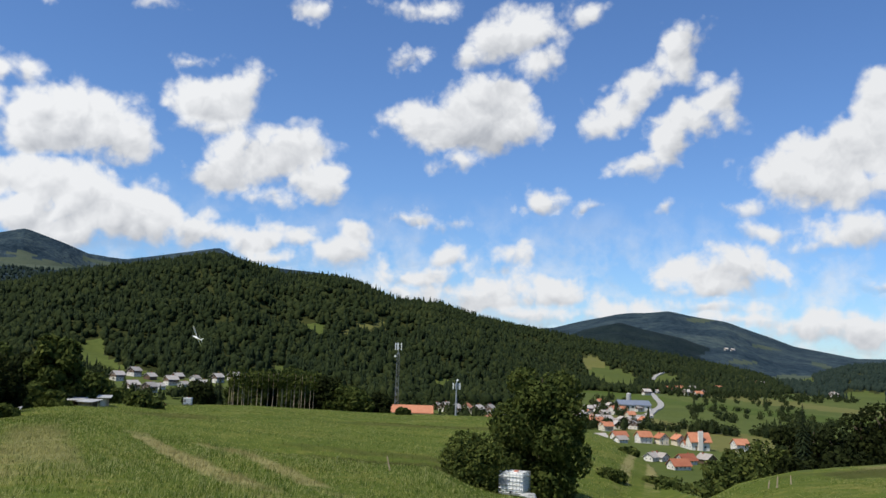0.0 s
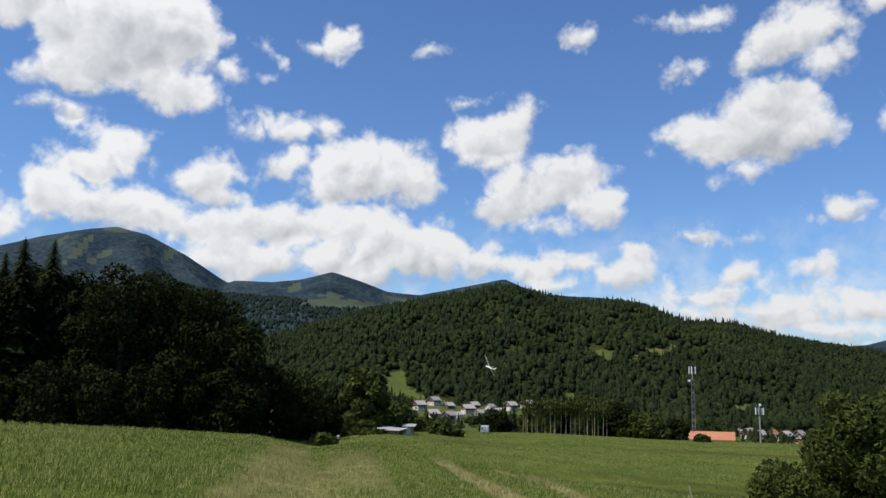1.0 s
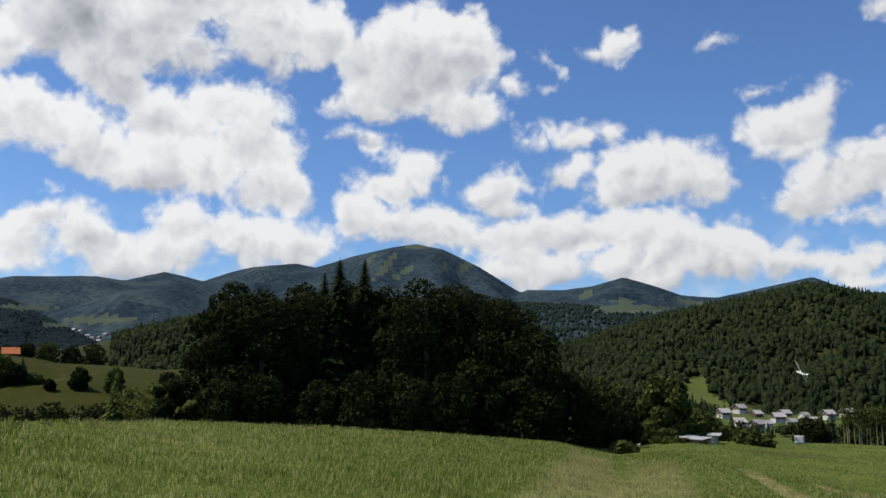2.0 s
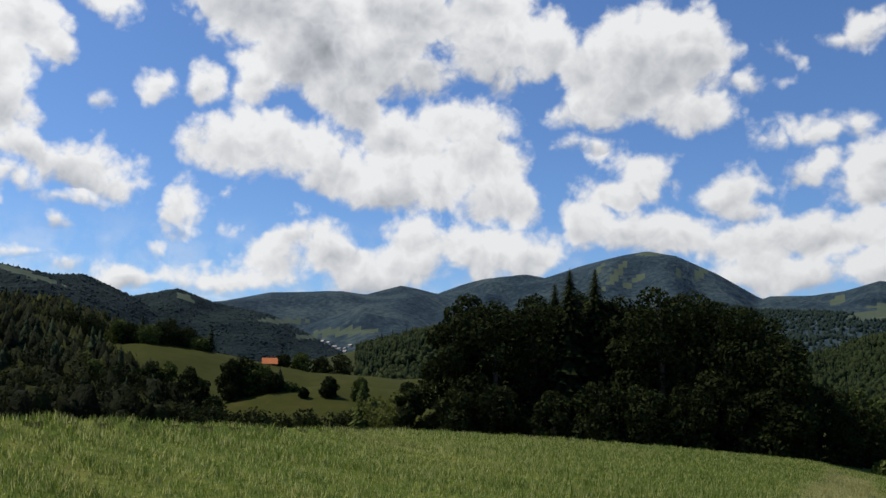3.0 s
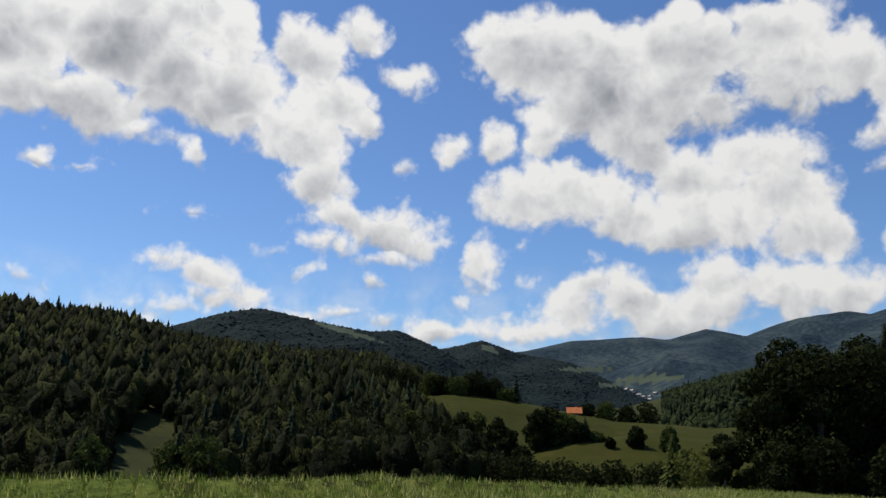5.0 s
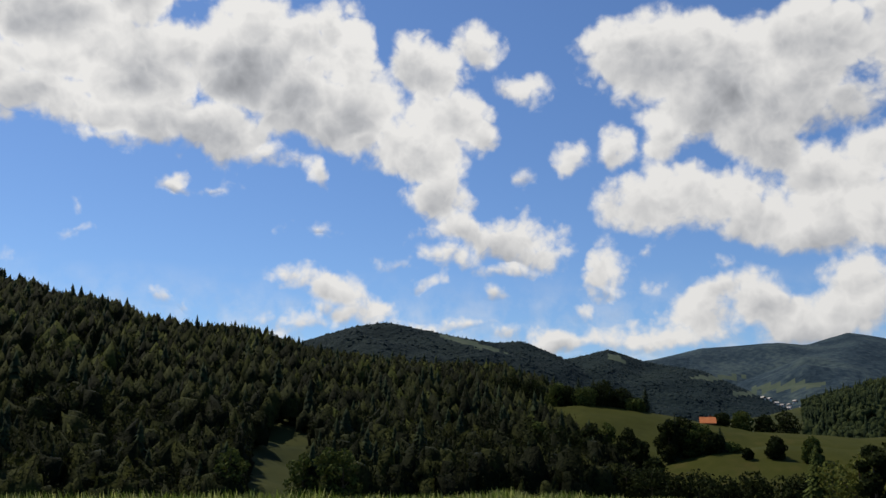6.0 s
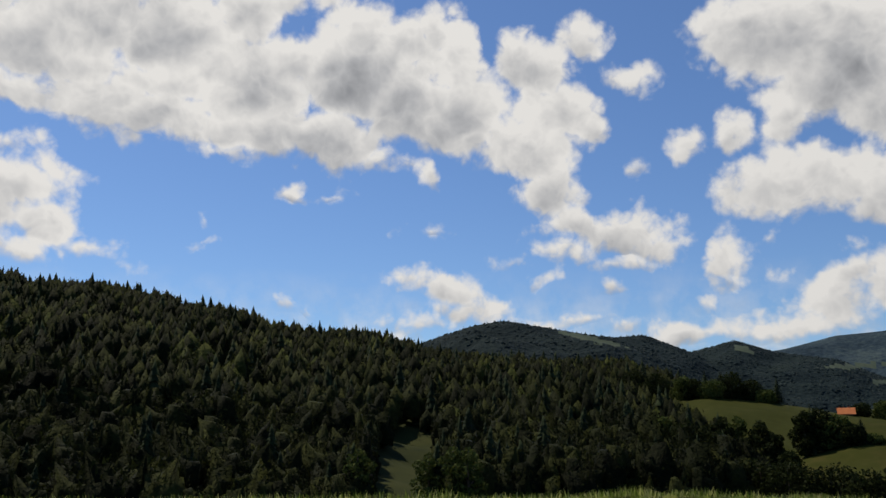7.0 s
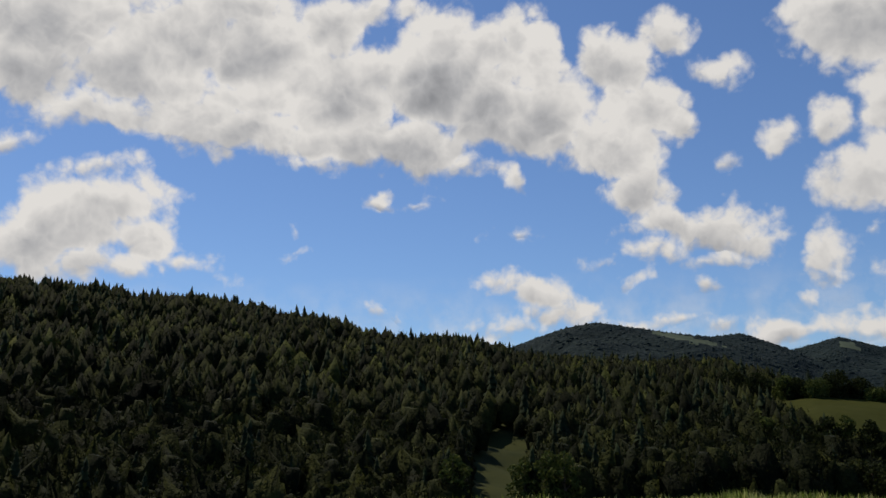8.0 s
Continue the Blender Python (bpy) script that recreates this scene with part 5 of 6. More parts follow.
CREAM = material("cream_plaster", [(0.3, (0.60, 0.53, 0.40)), (0.7, (0.72, 0.66, 0.53))], 0.4)
TIMBER = material("dark_timber", [(0.3, (0.07, 0.045, 0.03)), (0.7, (0.16, 0.11, 0.075))], 1.2, bump=0.02)
TILE_GREY = material("grey_brown_tiles", [(0.3, (0.30, 0.27, 0.24)), (0.7, (0.48, 0.44, 0.40))], 0.5, fine=3.0, bump=0.05, bump_scale=4.0, per="object", spread=0.35)
TILE_RED = material("orange_tiles", [(0.3, (0.38, 0.14, 0.07)), (0.7, (0.52, 0.23, 0.13))], 0.5, fine=3.0, bump=0.05, bump_scale=4.0, per="object", spread=0.3)
TILE_BARN = material("bright_orange_tiles", [(0.3, (0.46, 0.13, 0.04)), (0.7, (0.62, 0.21, 0.07))], 0.5, fine=3.0, bump=0.05, bump_scale=4.0)
TILE_RUST = material("rust_red_tiles", [(0.3, (0.26, 0.08, 0.045)), (0.7, (0.40, 0.15, 0.08))], 0.5, fine=3.0, bump=0.05, bump_scale=4.0, per="object", spread=0.3)
SHEET_BLUE = material("blue_grey_sheet_roof", [(0.3, (0.16, 0.19, 0.24)), (0.7, (0.26, 0.29, 0.34))], 0.3, rough=0.45, metal=0.2)
SHEET_PALE = material("weathered_pale_sheet", [(0.3, (0.26, 0.26, 0.25)), (0.7, (0.5, 0.5, 0.48))], 1.5, rough=0.6)
WINDOW = material("window_glass", [(0.3, (0.03, 0.035, 0.045)), (0.7, (0.06, 0.07, 0.085))], 1.0, rough=0.12, spec=0.6)
FRAME_W = material("white_window_frame", [(0.3, (0.70, 0.70, 0.68)), (0.7, (0.82, 0.82, 0.80))], 2.0)
ASPHALT = material("pale_worn_asphalt", [(0.3, (0.26, 0.25, 0.23)), (0.7, (0.38, 0.37, 0.35))], 0.1, fine=1.5)
STEEL = material("galvanised_steel", [(0.3, (0.38, 0.39, 0.40)), (0.7, (0.56, 0.57, 0.58))], 3.0, rough=0.5, metal=0.6)
DARKSTEEL = material("grey_painted_steel", [(0.3, (0.16, 0.17, 0.18)), (0.7, (0.26, 0.27, 0.28))], 3.0, rough=0.55, metal=0.4)
PLASTIC_W = material("white_plastic", [(0.3, (0.70, 0.72, 0.71)), (0.7, (0.84, 0.85, 0.84))], 3.0, rough=0.45)
PLASTIC_B = material("black_plastic", [(0.3, (0.03, 0.03, 0.032)), (0.7, (0.06, 0.06, 0.065))], 3.0, rough=0.5)
GREY_PLATE = material("grey_metal_plate", [(0.3, (0.16, 0.17, 0.18)), (0.7, (0.26, 0.27, 0.28))], 3.0, rough=0.5)
WOOD_PALE = material("weathered_wood", [(0.3, (0.28, 0.22, 0.15)), (0.7, (0.45, 0.37, 0.26))], 3.0, bump=0.01)


def opening(name, w, h, root, m, glass=WINDOW, sill=True):
    """A window or door set in a wall, facing -y of m: a frame of four bars, a pane, a sill."""
    bm = bmesh.new()
    f = 0.09
    for x0, x1, z0, z1 in ((-w / 2, -w / 2 + f, 0, h), (w / 2 - f, w / 2, 0, h), (-w / 2 + f, w / 2 - f, h - f, h), (-w / 2 + f, w / 2 - f, 0, f), (-f / 3, f / 3, f, h - f)):
        box(bm, x0, x1, -0.07, 0.06, z0, z1)
    if sill:
        box(bm, -w / 2 - 0.08, w / 2 + 0.08, -0.16, 0.03, -0.07, -0.005)
    ob = part(name, bm, FRAME_W, root)
    ob.matrix_local = m
    bm = bmesh.new()
    box(bm, -w / 2 + f, w / 2 - f, -0.03, 0.02, f, h - f)
    part("pane", bm, glass, ob)
    return ob


def house(w, d, eaves, rise, wall, roof, upper=None, storeys=2, label="", group="", balcony=False):
    """A gabled house round the origin, its ridge along x, its front to -y."""
    root = new("house")
    bm = bmesh.new()
    box(bm, -w / 2, w / 2, -d / 2, d / 2, -2.5, eaves)
    part("wall", bm, wall, root)
    for sx in (-1, 1):
        bm = bmesh.new()
        a = [bm.verts.new((sx * (w / 2 - t), y, z)) for t in (0, 0.3) for y, z in ((-d / 2, eaves), (d / 2, eaves), (0, eaves + rise))]
        bm.faces.new(a[:3])
        bm.faces.new(a[3:][::-1])
        for k in range(3):
            bm.faces.new((a[k], a[(k + 1) % 3], a[3 + (k + 1) % 3], a[3 + k]))
        bmesh.ops.recalc_face_normals(bm, faces=bm.faces[:])
        part("gable", bm, upper or wall, root)
    bm = bmesh.new()
    o, th = 0.9, 0.28
    k = rise / (d / 2)
    for sy in (-1, 1):
        ye, ze = sy * (d / 2 + o), eaves - o * k
        q = [(-w / 2 - o, ye, ze), (w / 2 + o, ye, ze), (w / 2 + o, 0, eaves + rise), (-w / 2 - o, 0, eaves + rise)]
        lo = [bm.verts.new((x, y, z + 0.02)) for x, y, z in q]
        hi = [bm.verts.new((x, y, z + th)) for x, y, z in q]
        bm.faces.new(lo)
        bm.faces.new(hi)
        for i in range(4):
            bm.faces.new((lo[i], lo[(i + 1) % 4], hi[(i + 1) % 4], hi[i]))
    bmesh.ops.recalc_face_normals(bm, faces=bm.faces[:])
    part("roof", bm, roof, root)
    bm = bmesh.new()
    cx = w * 0.22
    box(bm, cx - 0.35, cx + 0.35, 0.5, 1.2, eaves + rise * 0.5, eaves + rise + 0.9)
    box(bm, cx - 0.45, cx + 0.45, 0.4, 1.3, eaves + rise + 0.9, eaves + rise + 1.02)
    part("chimney", bm, TILE_RUST, root)
    for s in range(storeys):
        z = 0.95 + s * 2.75
        if z + 1.3 > eaves:
            break
        n = max(2, int(w // 3))
        for i in range(n):
            x = (i + 0.5) / n * w - w / 2
            if s == 0 and i == 0:
                opening("door", 1.1, 2.1, root, pose(x, -d / 2, 0.05), TIMBER, False)
            else:
                opening("window", 1.15, 1.3, root, pose(x, -d / 2, z))
        for i in range(2):
            for sx, turn in ((-1, -90), (1, 90)):
                opening("window", 1.1, 1.3, root, pose(sx * w / 2, (i - 0.5) * d * 0.5, z, 0, 0, turn))
    for sx, turn in ((-1, -90), (1, 90)):
        opening("window", 1.1, 1.2, root, pose(sx * w / 2, 0, eaves + 0.5, 0, 0, turn))
    if upper and storeys > 1:
        bm = bmesh.new()
        e = 0.06
        for x0, x1, y0, y1 in ((-w / 2 - e, w / 2 + e, -d / 2 - e, -d / 2), (-w / 2 - e, w / 2 + e, d / 2, d / 2 + e), (-w / 2 - e, -w / 2, -d / 2, d / 2), (w / 2, w / 2 + e, -d / 2, d / 2)):
            box(bm, x0, x1, y0, y1, 3.3, eaves - 0.02)
        part("cladding", bm, upper, root, "dark timber cladding of the upper floor")
    if balcony:
        bm = bmesh.new()
        box(bm, -w * 0.4, w * 0.4, -d / 2 - 1.2, -d / 2 - 0.02, 2.6, 2.75)
        for i in range(13):
            x = -w * 0.4 + w * 0.8 * i / 12
            box(bm, x - 0.05, x + 0.05, -d / 2 - 1.2, -d / 2 - 1.12, 2.75, 3.65)
        box(bm, -w * 0.4, w * 0.4, -d / 2 - 1.22, -d / 2 - 1.1, 3.65, 3.75)
        part("balcony", bm, TIMBER, root, "dark timber balcony")
    return tagged(root, label, "house", group)


KINDS = {
    "grey": house(11, 9, 5.6, 3.3, PLASTER, TILE_GREY, TIMBER, label="white two-storey house with a grey-brown tiled gable roof", group="village houses", balcony=True),
    "greylow": house(9, 7, 3.0, 2.4, PLASTER, TILE_GREY, label="low white house with a pale grey-brown roof", group="village houses", storeys=1),
    "red": house(11, 9, 5.6, 3.8, PLASTER, TILE_RED, label="white two-storey house with an orange tiled roof", group="town houses"),
    "cream": house(10, 8, 5.6, 3.4, CREAM, TILE_RED, label="cream rendered house with an orange tiled roof", group="town houses", balcony=True),
    "rust": house(12, 9, 3.0, 3.6, PLASTER, TILE_RUST, label="low house with a broad rust-red tiled roof", group="town houses", storeys=1),
    "barn": house(10, 8, 3.2, 3.0, TIMBER, TILE_GREY, label="dark timber barn with a grey-brown roof", group="barns", storeys=0),
}
USED = set()


def settle(kind, az, r, turn, grow=0.64):
    p = spot(az, r)
    m = Matrix.LocRotScale(p, Euler((0, 0, radians(turn))), None)
    if kind in USED:
        ob = copy_thing(KINDS[kind], m)
    else:
        USED.add(kind)
        ob = KINDS[kind]
        ob.matrix_world = m
    ob.scale = (grow, grow, grow)
    return ob


def floor_range(el):
    return 35.65 / math.tan(radians(-el))


VILLAGE = [("grey", 21.67, 575, 62), ("grey", 20.72, 600, 70), ("grey", 20.81, 530, 58), ("barn", 19.76, 590, 66), ("grey", 19.76, 525, 72), ("grey", 18.52, 570, 50), ("greylow", 17.75, 560, 66),
           ("grey", 18.8, 440, 80), ("grey", 15.74, 585, 64), ("grey", 14.69, 595, 60), ("grey", 16.03, 480, 75), ("barn", 16.6, 560, 55), ("greylow", 19.19, 545, 70), ("barn", 18.14, 600, 62), ("greylow", 17.08, 590, 70)]
for kind, az, r, turn in VILLAGE:
    settle(kind, az, r, turn)
for k, (kind, az, r) in enumerate([("grey", 1.1, 600), ("grey", 0.43, 590), ("cream", -0.28, 600), ("grey", -1, 590), ("grey", -1.76, 600), ("barn", 0.91, 470), ("red", -1.76, 470), ("grey", -2.43, 520), ("barn", 1.67, 620)]):
    settle(kind, az, r, 62 + 6 * (k % 3), 0.72)
TOWN = [("red", -11.53, -4.72, 8), ("cream", -12.64, -4.71, 95), ("cream", -13.66, -4.69, 95), ("red", -17.29, -4.72, 5), ("rust", -10.03, -4.57, 10), ("greylow", -10.14, -4.82, 20), ("greylow", -8.85, -4.68, 15),
        ("greylow", -12.06, -5.69, 35), ("greylow", -12.56, -5.66, 120), ("rust", -14.1, -5.73, 20), ("barn", -15.33, -5.64, 110), ("rust", -14.38, -4.78, 0), ("rust", -13.69, -6.02, 10)]
TOWN_BACK = [("grey", -8.63, -2.94, 20), ("grey", -9.42, -2.72, 100), ("red", -10.01, -2.54, 15), ("greylow", -10.32, -3.58, 20), ("red", -11.52, -3.63, 90), ("grey", -9.13, -3.25, 10), ("cream", -10.71, -3.25, 15),
             ("grey", -8.54, -3.63, 30), ("greylow", -11.81, -3.19, 10), ("grey", -9.23, -3.6, 15), ("red", -9.62, -3.02, 40), ("cream", -10.21, -2.84, 20), ("grey", -10.92, -3.85, 60), ("grey", -8.04, -3.07, 10),
             ("grey", -7.56, -3.35, 30), ("red", -8.82, -2.41, 10)]
for kind, az, el, turn in TOWN + TOWN_BACK:
    settle(kind, az, floor_range(el), turn + 10, 0.58)
rng_town = random.Random(17)
for k in range(18):
    settle(("grey", "cream", "greylow", "red", "grey")[k % 5], -7.8 - 3.7 * rng_town.random(), floor_range(-2.75 - 1.25 * rng_town.random()), rng_town.choice((15, 30, 100)), 0.55)
settle("greylow", -13.51, 255, 40, 0.5)
FAR_TOWN = [("cream", -13.03, 1230, 10), ("grey", -14.18, 1180, 30), ("cream", -14.86, 1150, 10), ("grey", -15.15, 1190, 80), ("grey", -14.47, 1280, 20), ("red", -13.7, 1250, 10), ("greylow", -12.36, 1200, 40), ("grey", -11.69, 1120, 15),
            ("red", -18.23, 1600, 10), ("grey", -18.62, 1620, 20), ("grey", -17.75, 1650, 40), ("cream", -16.01, 1350, 10), ("grey", -22.58, 1300, 20), ("grey", -12.74, 1320, 10)]
for kind, az, r, turn in FAR_TOWN:
    settle(kind, az, r, turn, 0.85)
for az, r, turn in [(61.54, 2350, 10), (60.83, 2330, 40), (60.12, 2350, 20), (59.41, 2330, 60), (62.25, 2300, 15), (60.47, 2420, 30), (36.39, 2290, 10), (35.83, 2290, 20), (22.97, 2300, 15), (22.07, 2310, 30), (-16.5, 2500, 10), (-16.89, 2500, 10), (61.2, 2365, 30), (60.8, 2400, 5), (59.8, 2385, 50), (60.0, 2305, 20), (61.5, 2290, 70), (61.9, 2420, 15), (59.2, 2375, 35)]:
    settle("grey", az, r, turn, 0.85)
small_barn = house(5.6, 4.4, 1.0, 2.0, TIMBER, TILE_BARN, label="small barn with an orange tiled roof on the pasture hill", storeys=0)
small_barn.location = spot(65.59, 425)
small_barn.rotation_euler = (0, 0, radians(68))


def tower_house():
    """The white house by the field with its tall chimney-like tower."""
    root = house(8.5, 7, 4.4, 3.2, PLASTER, TILE_RED, label="white house with an orange roof and a tall white tower", storeys=2)
    bm = bmesh.new()
    box(bm, -1.5, 0.7, -4.6, -3.4, -1, 8.6)
    bmesh.ops.bevel(bm, geom=bm.edges[:], offset=0.08, segments=1, affect="EDGES")
    part("tower", bm, PLASTER, root, "plain white plastered tower")
    root.location = spot(-14.81, floor_range(-4.85))
    root.rotation_euler = (0, 0, radians(8))


tower_house()


def hall():
    root = new("hall")
    root.location = spot(-10.83, floor_range(-2.75))
    root.rotation_euler = (0, 0, radians(6))
    bm = bmesh.new()
    box(bm, -13, 13, -8, 8, -2, 5)
    part("wall", bm, PLASTER, root)
    bm = bmesh.new()
    for sy in (-1, 1):
        q = [(-13.6, sy * 8.8, 4.7), (13.6, sy * 8.8, 4.7), (13.6, 0, 8.2), (-13.6, 0, 8.2)]
        lo, hi = [bm.verts.new(p) for p in q], [bm.verts.new((x, y, z + 0.3)) for x, y, z in q]
        bm.faces.new(lo)
        bm.faces.new(hi)
        for i in range(4):
            bm.faces.new((lo[i], lo[(i + 1) % 4], hi[(i + 1) % 4], hi[i]))
    bmesh.ops.recalc_face_normals(bm, faces=bm.faces[:])
    part("roof", bm, SHEET_BLUE, root, "blue-grey sheet metal roof")
    for i in range(6):
        opening("window", 2.4, 1.6, root, pose(-10.5 + i * 4.2, -8, 2.4))
    tagged(root, "long white hall with a blue-grey sheet roof", "hall")
    silo = new("silo")
    silo.location = spot(-10.59, floor_range(-2.62))
    bm = bmesh.new()
    tube(bm, [(0, 0, -1), (0, 0, 12), (0, 0, 12.5), (0, 0, 13.2)], [2.2, 2.2, 2.0, 0.3], 16)
    part("cylinder", bm, SHEET_PALE, silo)
    tagged(silo, "tall pale silo behind the long hall", "silo")


hall()


def long_building():
    """The long orange-roofed building below the taller mast."""
    root = new("farm_building")
    root.location = spot(3.27, 300)
    root.rotation_euler = (0, 0, radians(3))
    bm = bmesh.new()
    box(bm, -6.6, 6.6, -4, 4, -3, 5.4)
    part("wall", bm, PLASTER, root)
    bm = bmesh.new()
    for sy in (-1, 1):
        q = [(-7.2, sy * 4.8, 5.0), (7.2, sy * 4.8, 5.0), (7.2, 0, 7.3), (-7.2, 0, 7.3)]
        lo, hi = [bm.verts.new(p) for p in q], [bm.verts.new((x, y, z + 0.25)) for x, y, z in q]
        bm.faces.new(lo)
        bm.faces.new(hi)
        for i in range(4):
            bm.faces.new((lo[i], lo[(i + 1) % 4], hi[(i + 1) % 4], hi[i]))
    bmesh.ops.recalc_face_normals(bm, faces=bm.faces[:])
    part("roof", bm, TILE_RED, root, "orange tiled roof")
    for i in range(4):
        opening("window", 1.6, 1.2, root, pose(-4.5 + i * 3.0, -4, 3.6))
    tagged(root, "long low building with an orange tiled roof", "farm building")


long_building()


def road():
    pts = [spot(az, floor_range(el)) for az, el in ((-9.88, -3.51), (-10.84, -3.22), (-11.7, -2.95), (-12.37, -2.58), (-12.56, -2.2), (-12.08, -1.78), (-11.79, -1.53), (-12.46, -1.36), (-14.1, -1.24))]
    fine = []
    for i in range(len(pts) - 1):
        a, b, c, d = pts[max(i - 1, 0)], pts[i], pts[i + 1], pts[min(i + 2, len(pts) - 1)]
        for k in range(12):
            t = k / 12
            fine.append(0.5 * (2 * b + (c - a) * t + (2 * a - 5 * b + 4 * c - d) * t * t + (3 * b - a - 3 * c + d) * t ** 3))
    bm = bmesh.new()
    prev = None
    for i, p in enumerate(fine):
        d = (fine[min(i + 1, len(fine) - 1)] - fine[max(i - 1, 0)]).normalized()
        s = Vector((d.y, -d.x, 0)).normalized() * 3.0
        z = height(p.x, p.y) + 0.9
        ring = [bm.verts.new((p.x + k * s.x, p.y + k * s.y, z + h)) for k, h in ((-1.1, -1.6), (-1, 0), (1, 0), (1.1, -1.6))]
        if prev:
            for k in range(3):
                bm.faces.new((prev[k], prev[k + 1], ring[k + 1], ring[k]))
        prev = ring
    me = bpy.data.meshes.new("road")
    bm.to_mesh(me)
    bm.free()
    me.materials.append(ASPHALT)
    tagged(new("road", me), "pale winding asphalt road through the fields", "road", kind="structure")


road()


# ---------------- masts ----------------
def lattice_mast():
    root = new("lattice_mast")
    p = spot(4.34, 300)
    root.location = p
    tall = EYE + 300 * math.tan(radians(1.0)) - p.z
    a0, a1 = 0.85, 0.5
    for k in range(3):
        ang = 6.2832 * k / 3
        bm = bmesh.new()
        tube(bm, [(math.cos(ang) * a0, math.sin(ang) * a0, -0.5), (math.cos(ang) * a1, math.sin(ang) * a1, tall - 3.5)], [0.09, 0.07], 6)
        part("leg", bm, DARKSTEEL, root)
    n = 22
    for k in range(3):
        bm = bmesh.new()
        for i in range(n):
            def corner(kk, u):
                ang, rad = 6.2832 * kk / 3, a0 + (a1 - a0) * u
                return (math.cos(ang) * rad, math.sin(ang) * rad, u * (tall - 3.5))
            u0, u1 = i / n, (i + 1) / n
            tube(bm, [corner(k, u0), corner(k + 1, u1)] if i % 2 else [corner(k + 1, u0), corner(k, u1)], [0.045, 0.045], 4)
            tube(bm, [corner(k, u1), corner(k + 1, u1)], [0.035, 0.035], 4)
        part("bracing", bm, DARKSTEEL, root)
    bm = bmesh.new()
    tube(bm, [(0, 0, tall - 4.2), (0, 0, tall)], [0.1, 0.08], 8)
    part("top_pole", bm, STEEL, root)
    for k in range(3):
        ang = 6.2832 * k / 3 + 0.5
        c = Vector((math.cos(ang) * 1.15, math.sin(ang) * 1.15, tall - 1.3))
        bm = bmesh.new()
        box(bm, -0.22, 0.22, -0.12, 0.12, -1.25, 1.25)
        bmesh.ops.bevel(bm, geom=bm.edges[:], offset=0.06, segments=2, affect="EDGES")
        ob = part("antenna_panel", bm, PLASTIC_W, root, "white antenna panel")
        ob.matrix_local = Matrix.Translation(c) @ pose(0, 0, 0, 0, 0, math.degrees(ang) + 90)
        for dz in (-0.7, 0.7):
            bm = bmesh.new()
            tube(bm, [(0, 0, c.z + dz), (c.x, c.y, c.z + dz)], [0.05, 0.05], 5)
            part("arm", bm, STEEL, root)
    bm = bmesh.new()
    tube(bm, [(-0.9, -0.3, tall - 4.6), (-0.9, -0.75, tall - 4.6)], [0.4, 0.34], 12)
    part("dish", bm, PLASTIC_W, root, "small white dish")
    tagged(root, "tall grey lattice mast with three white antenna panels", "radio mast")


def pole_mast():
    root = new("pole_mast")
    p = spot(0.44, 300)
    root.location = p
    tall = EYE + 300 * math.tan(radians(-1.25)) - p.z
    bm = bmesh.new()
    tube(bm, [(0, 0, -0.5), (0, 0, tall)], [0.32, 0.2], 10)
    part("pole", bm, STEEL, root)
    for k, x in enumerate((-1.15, -0.3, 0.55, 1.15)):
        bm = bmesh.new()
        box(bm, -0.2, 0.2, -0.12, 0.12, -1.1, 1.1)
        bmesh.ops.bevel(bm, geom=bm.edges[:], offset=0.05, segments=2, affect="EDGES")
        part("antenna_panel", bm, PLASTIC_W if k in (0, 3) else STEEL, root, "antenna panel").location = (x, -0.3 if k % 2 else 0.5, tall - 2.2)
        bm = bmesh.new()
        tube(bm, [(0, 0, tall - 2.0), (x, -0.15 if k % 2 else 0.4, tall - 2.0)], [0.05, 0.05], 5)
        part("arm", bm, STEEL, root)
    bm = bmesh.new()
    tube(bm, [(0.25, -0.2, tall - 0.2), (0.25, -0.6, tall - 0.2)], [0.4, 0.33], 12)
    part("dish", bm, PLASTIC_W, root, "small white dish")
    tagged(root, "slim grey pole mast with antenna panels and a dish", "radio mast")


lattice_mast()
pole_mast()


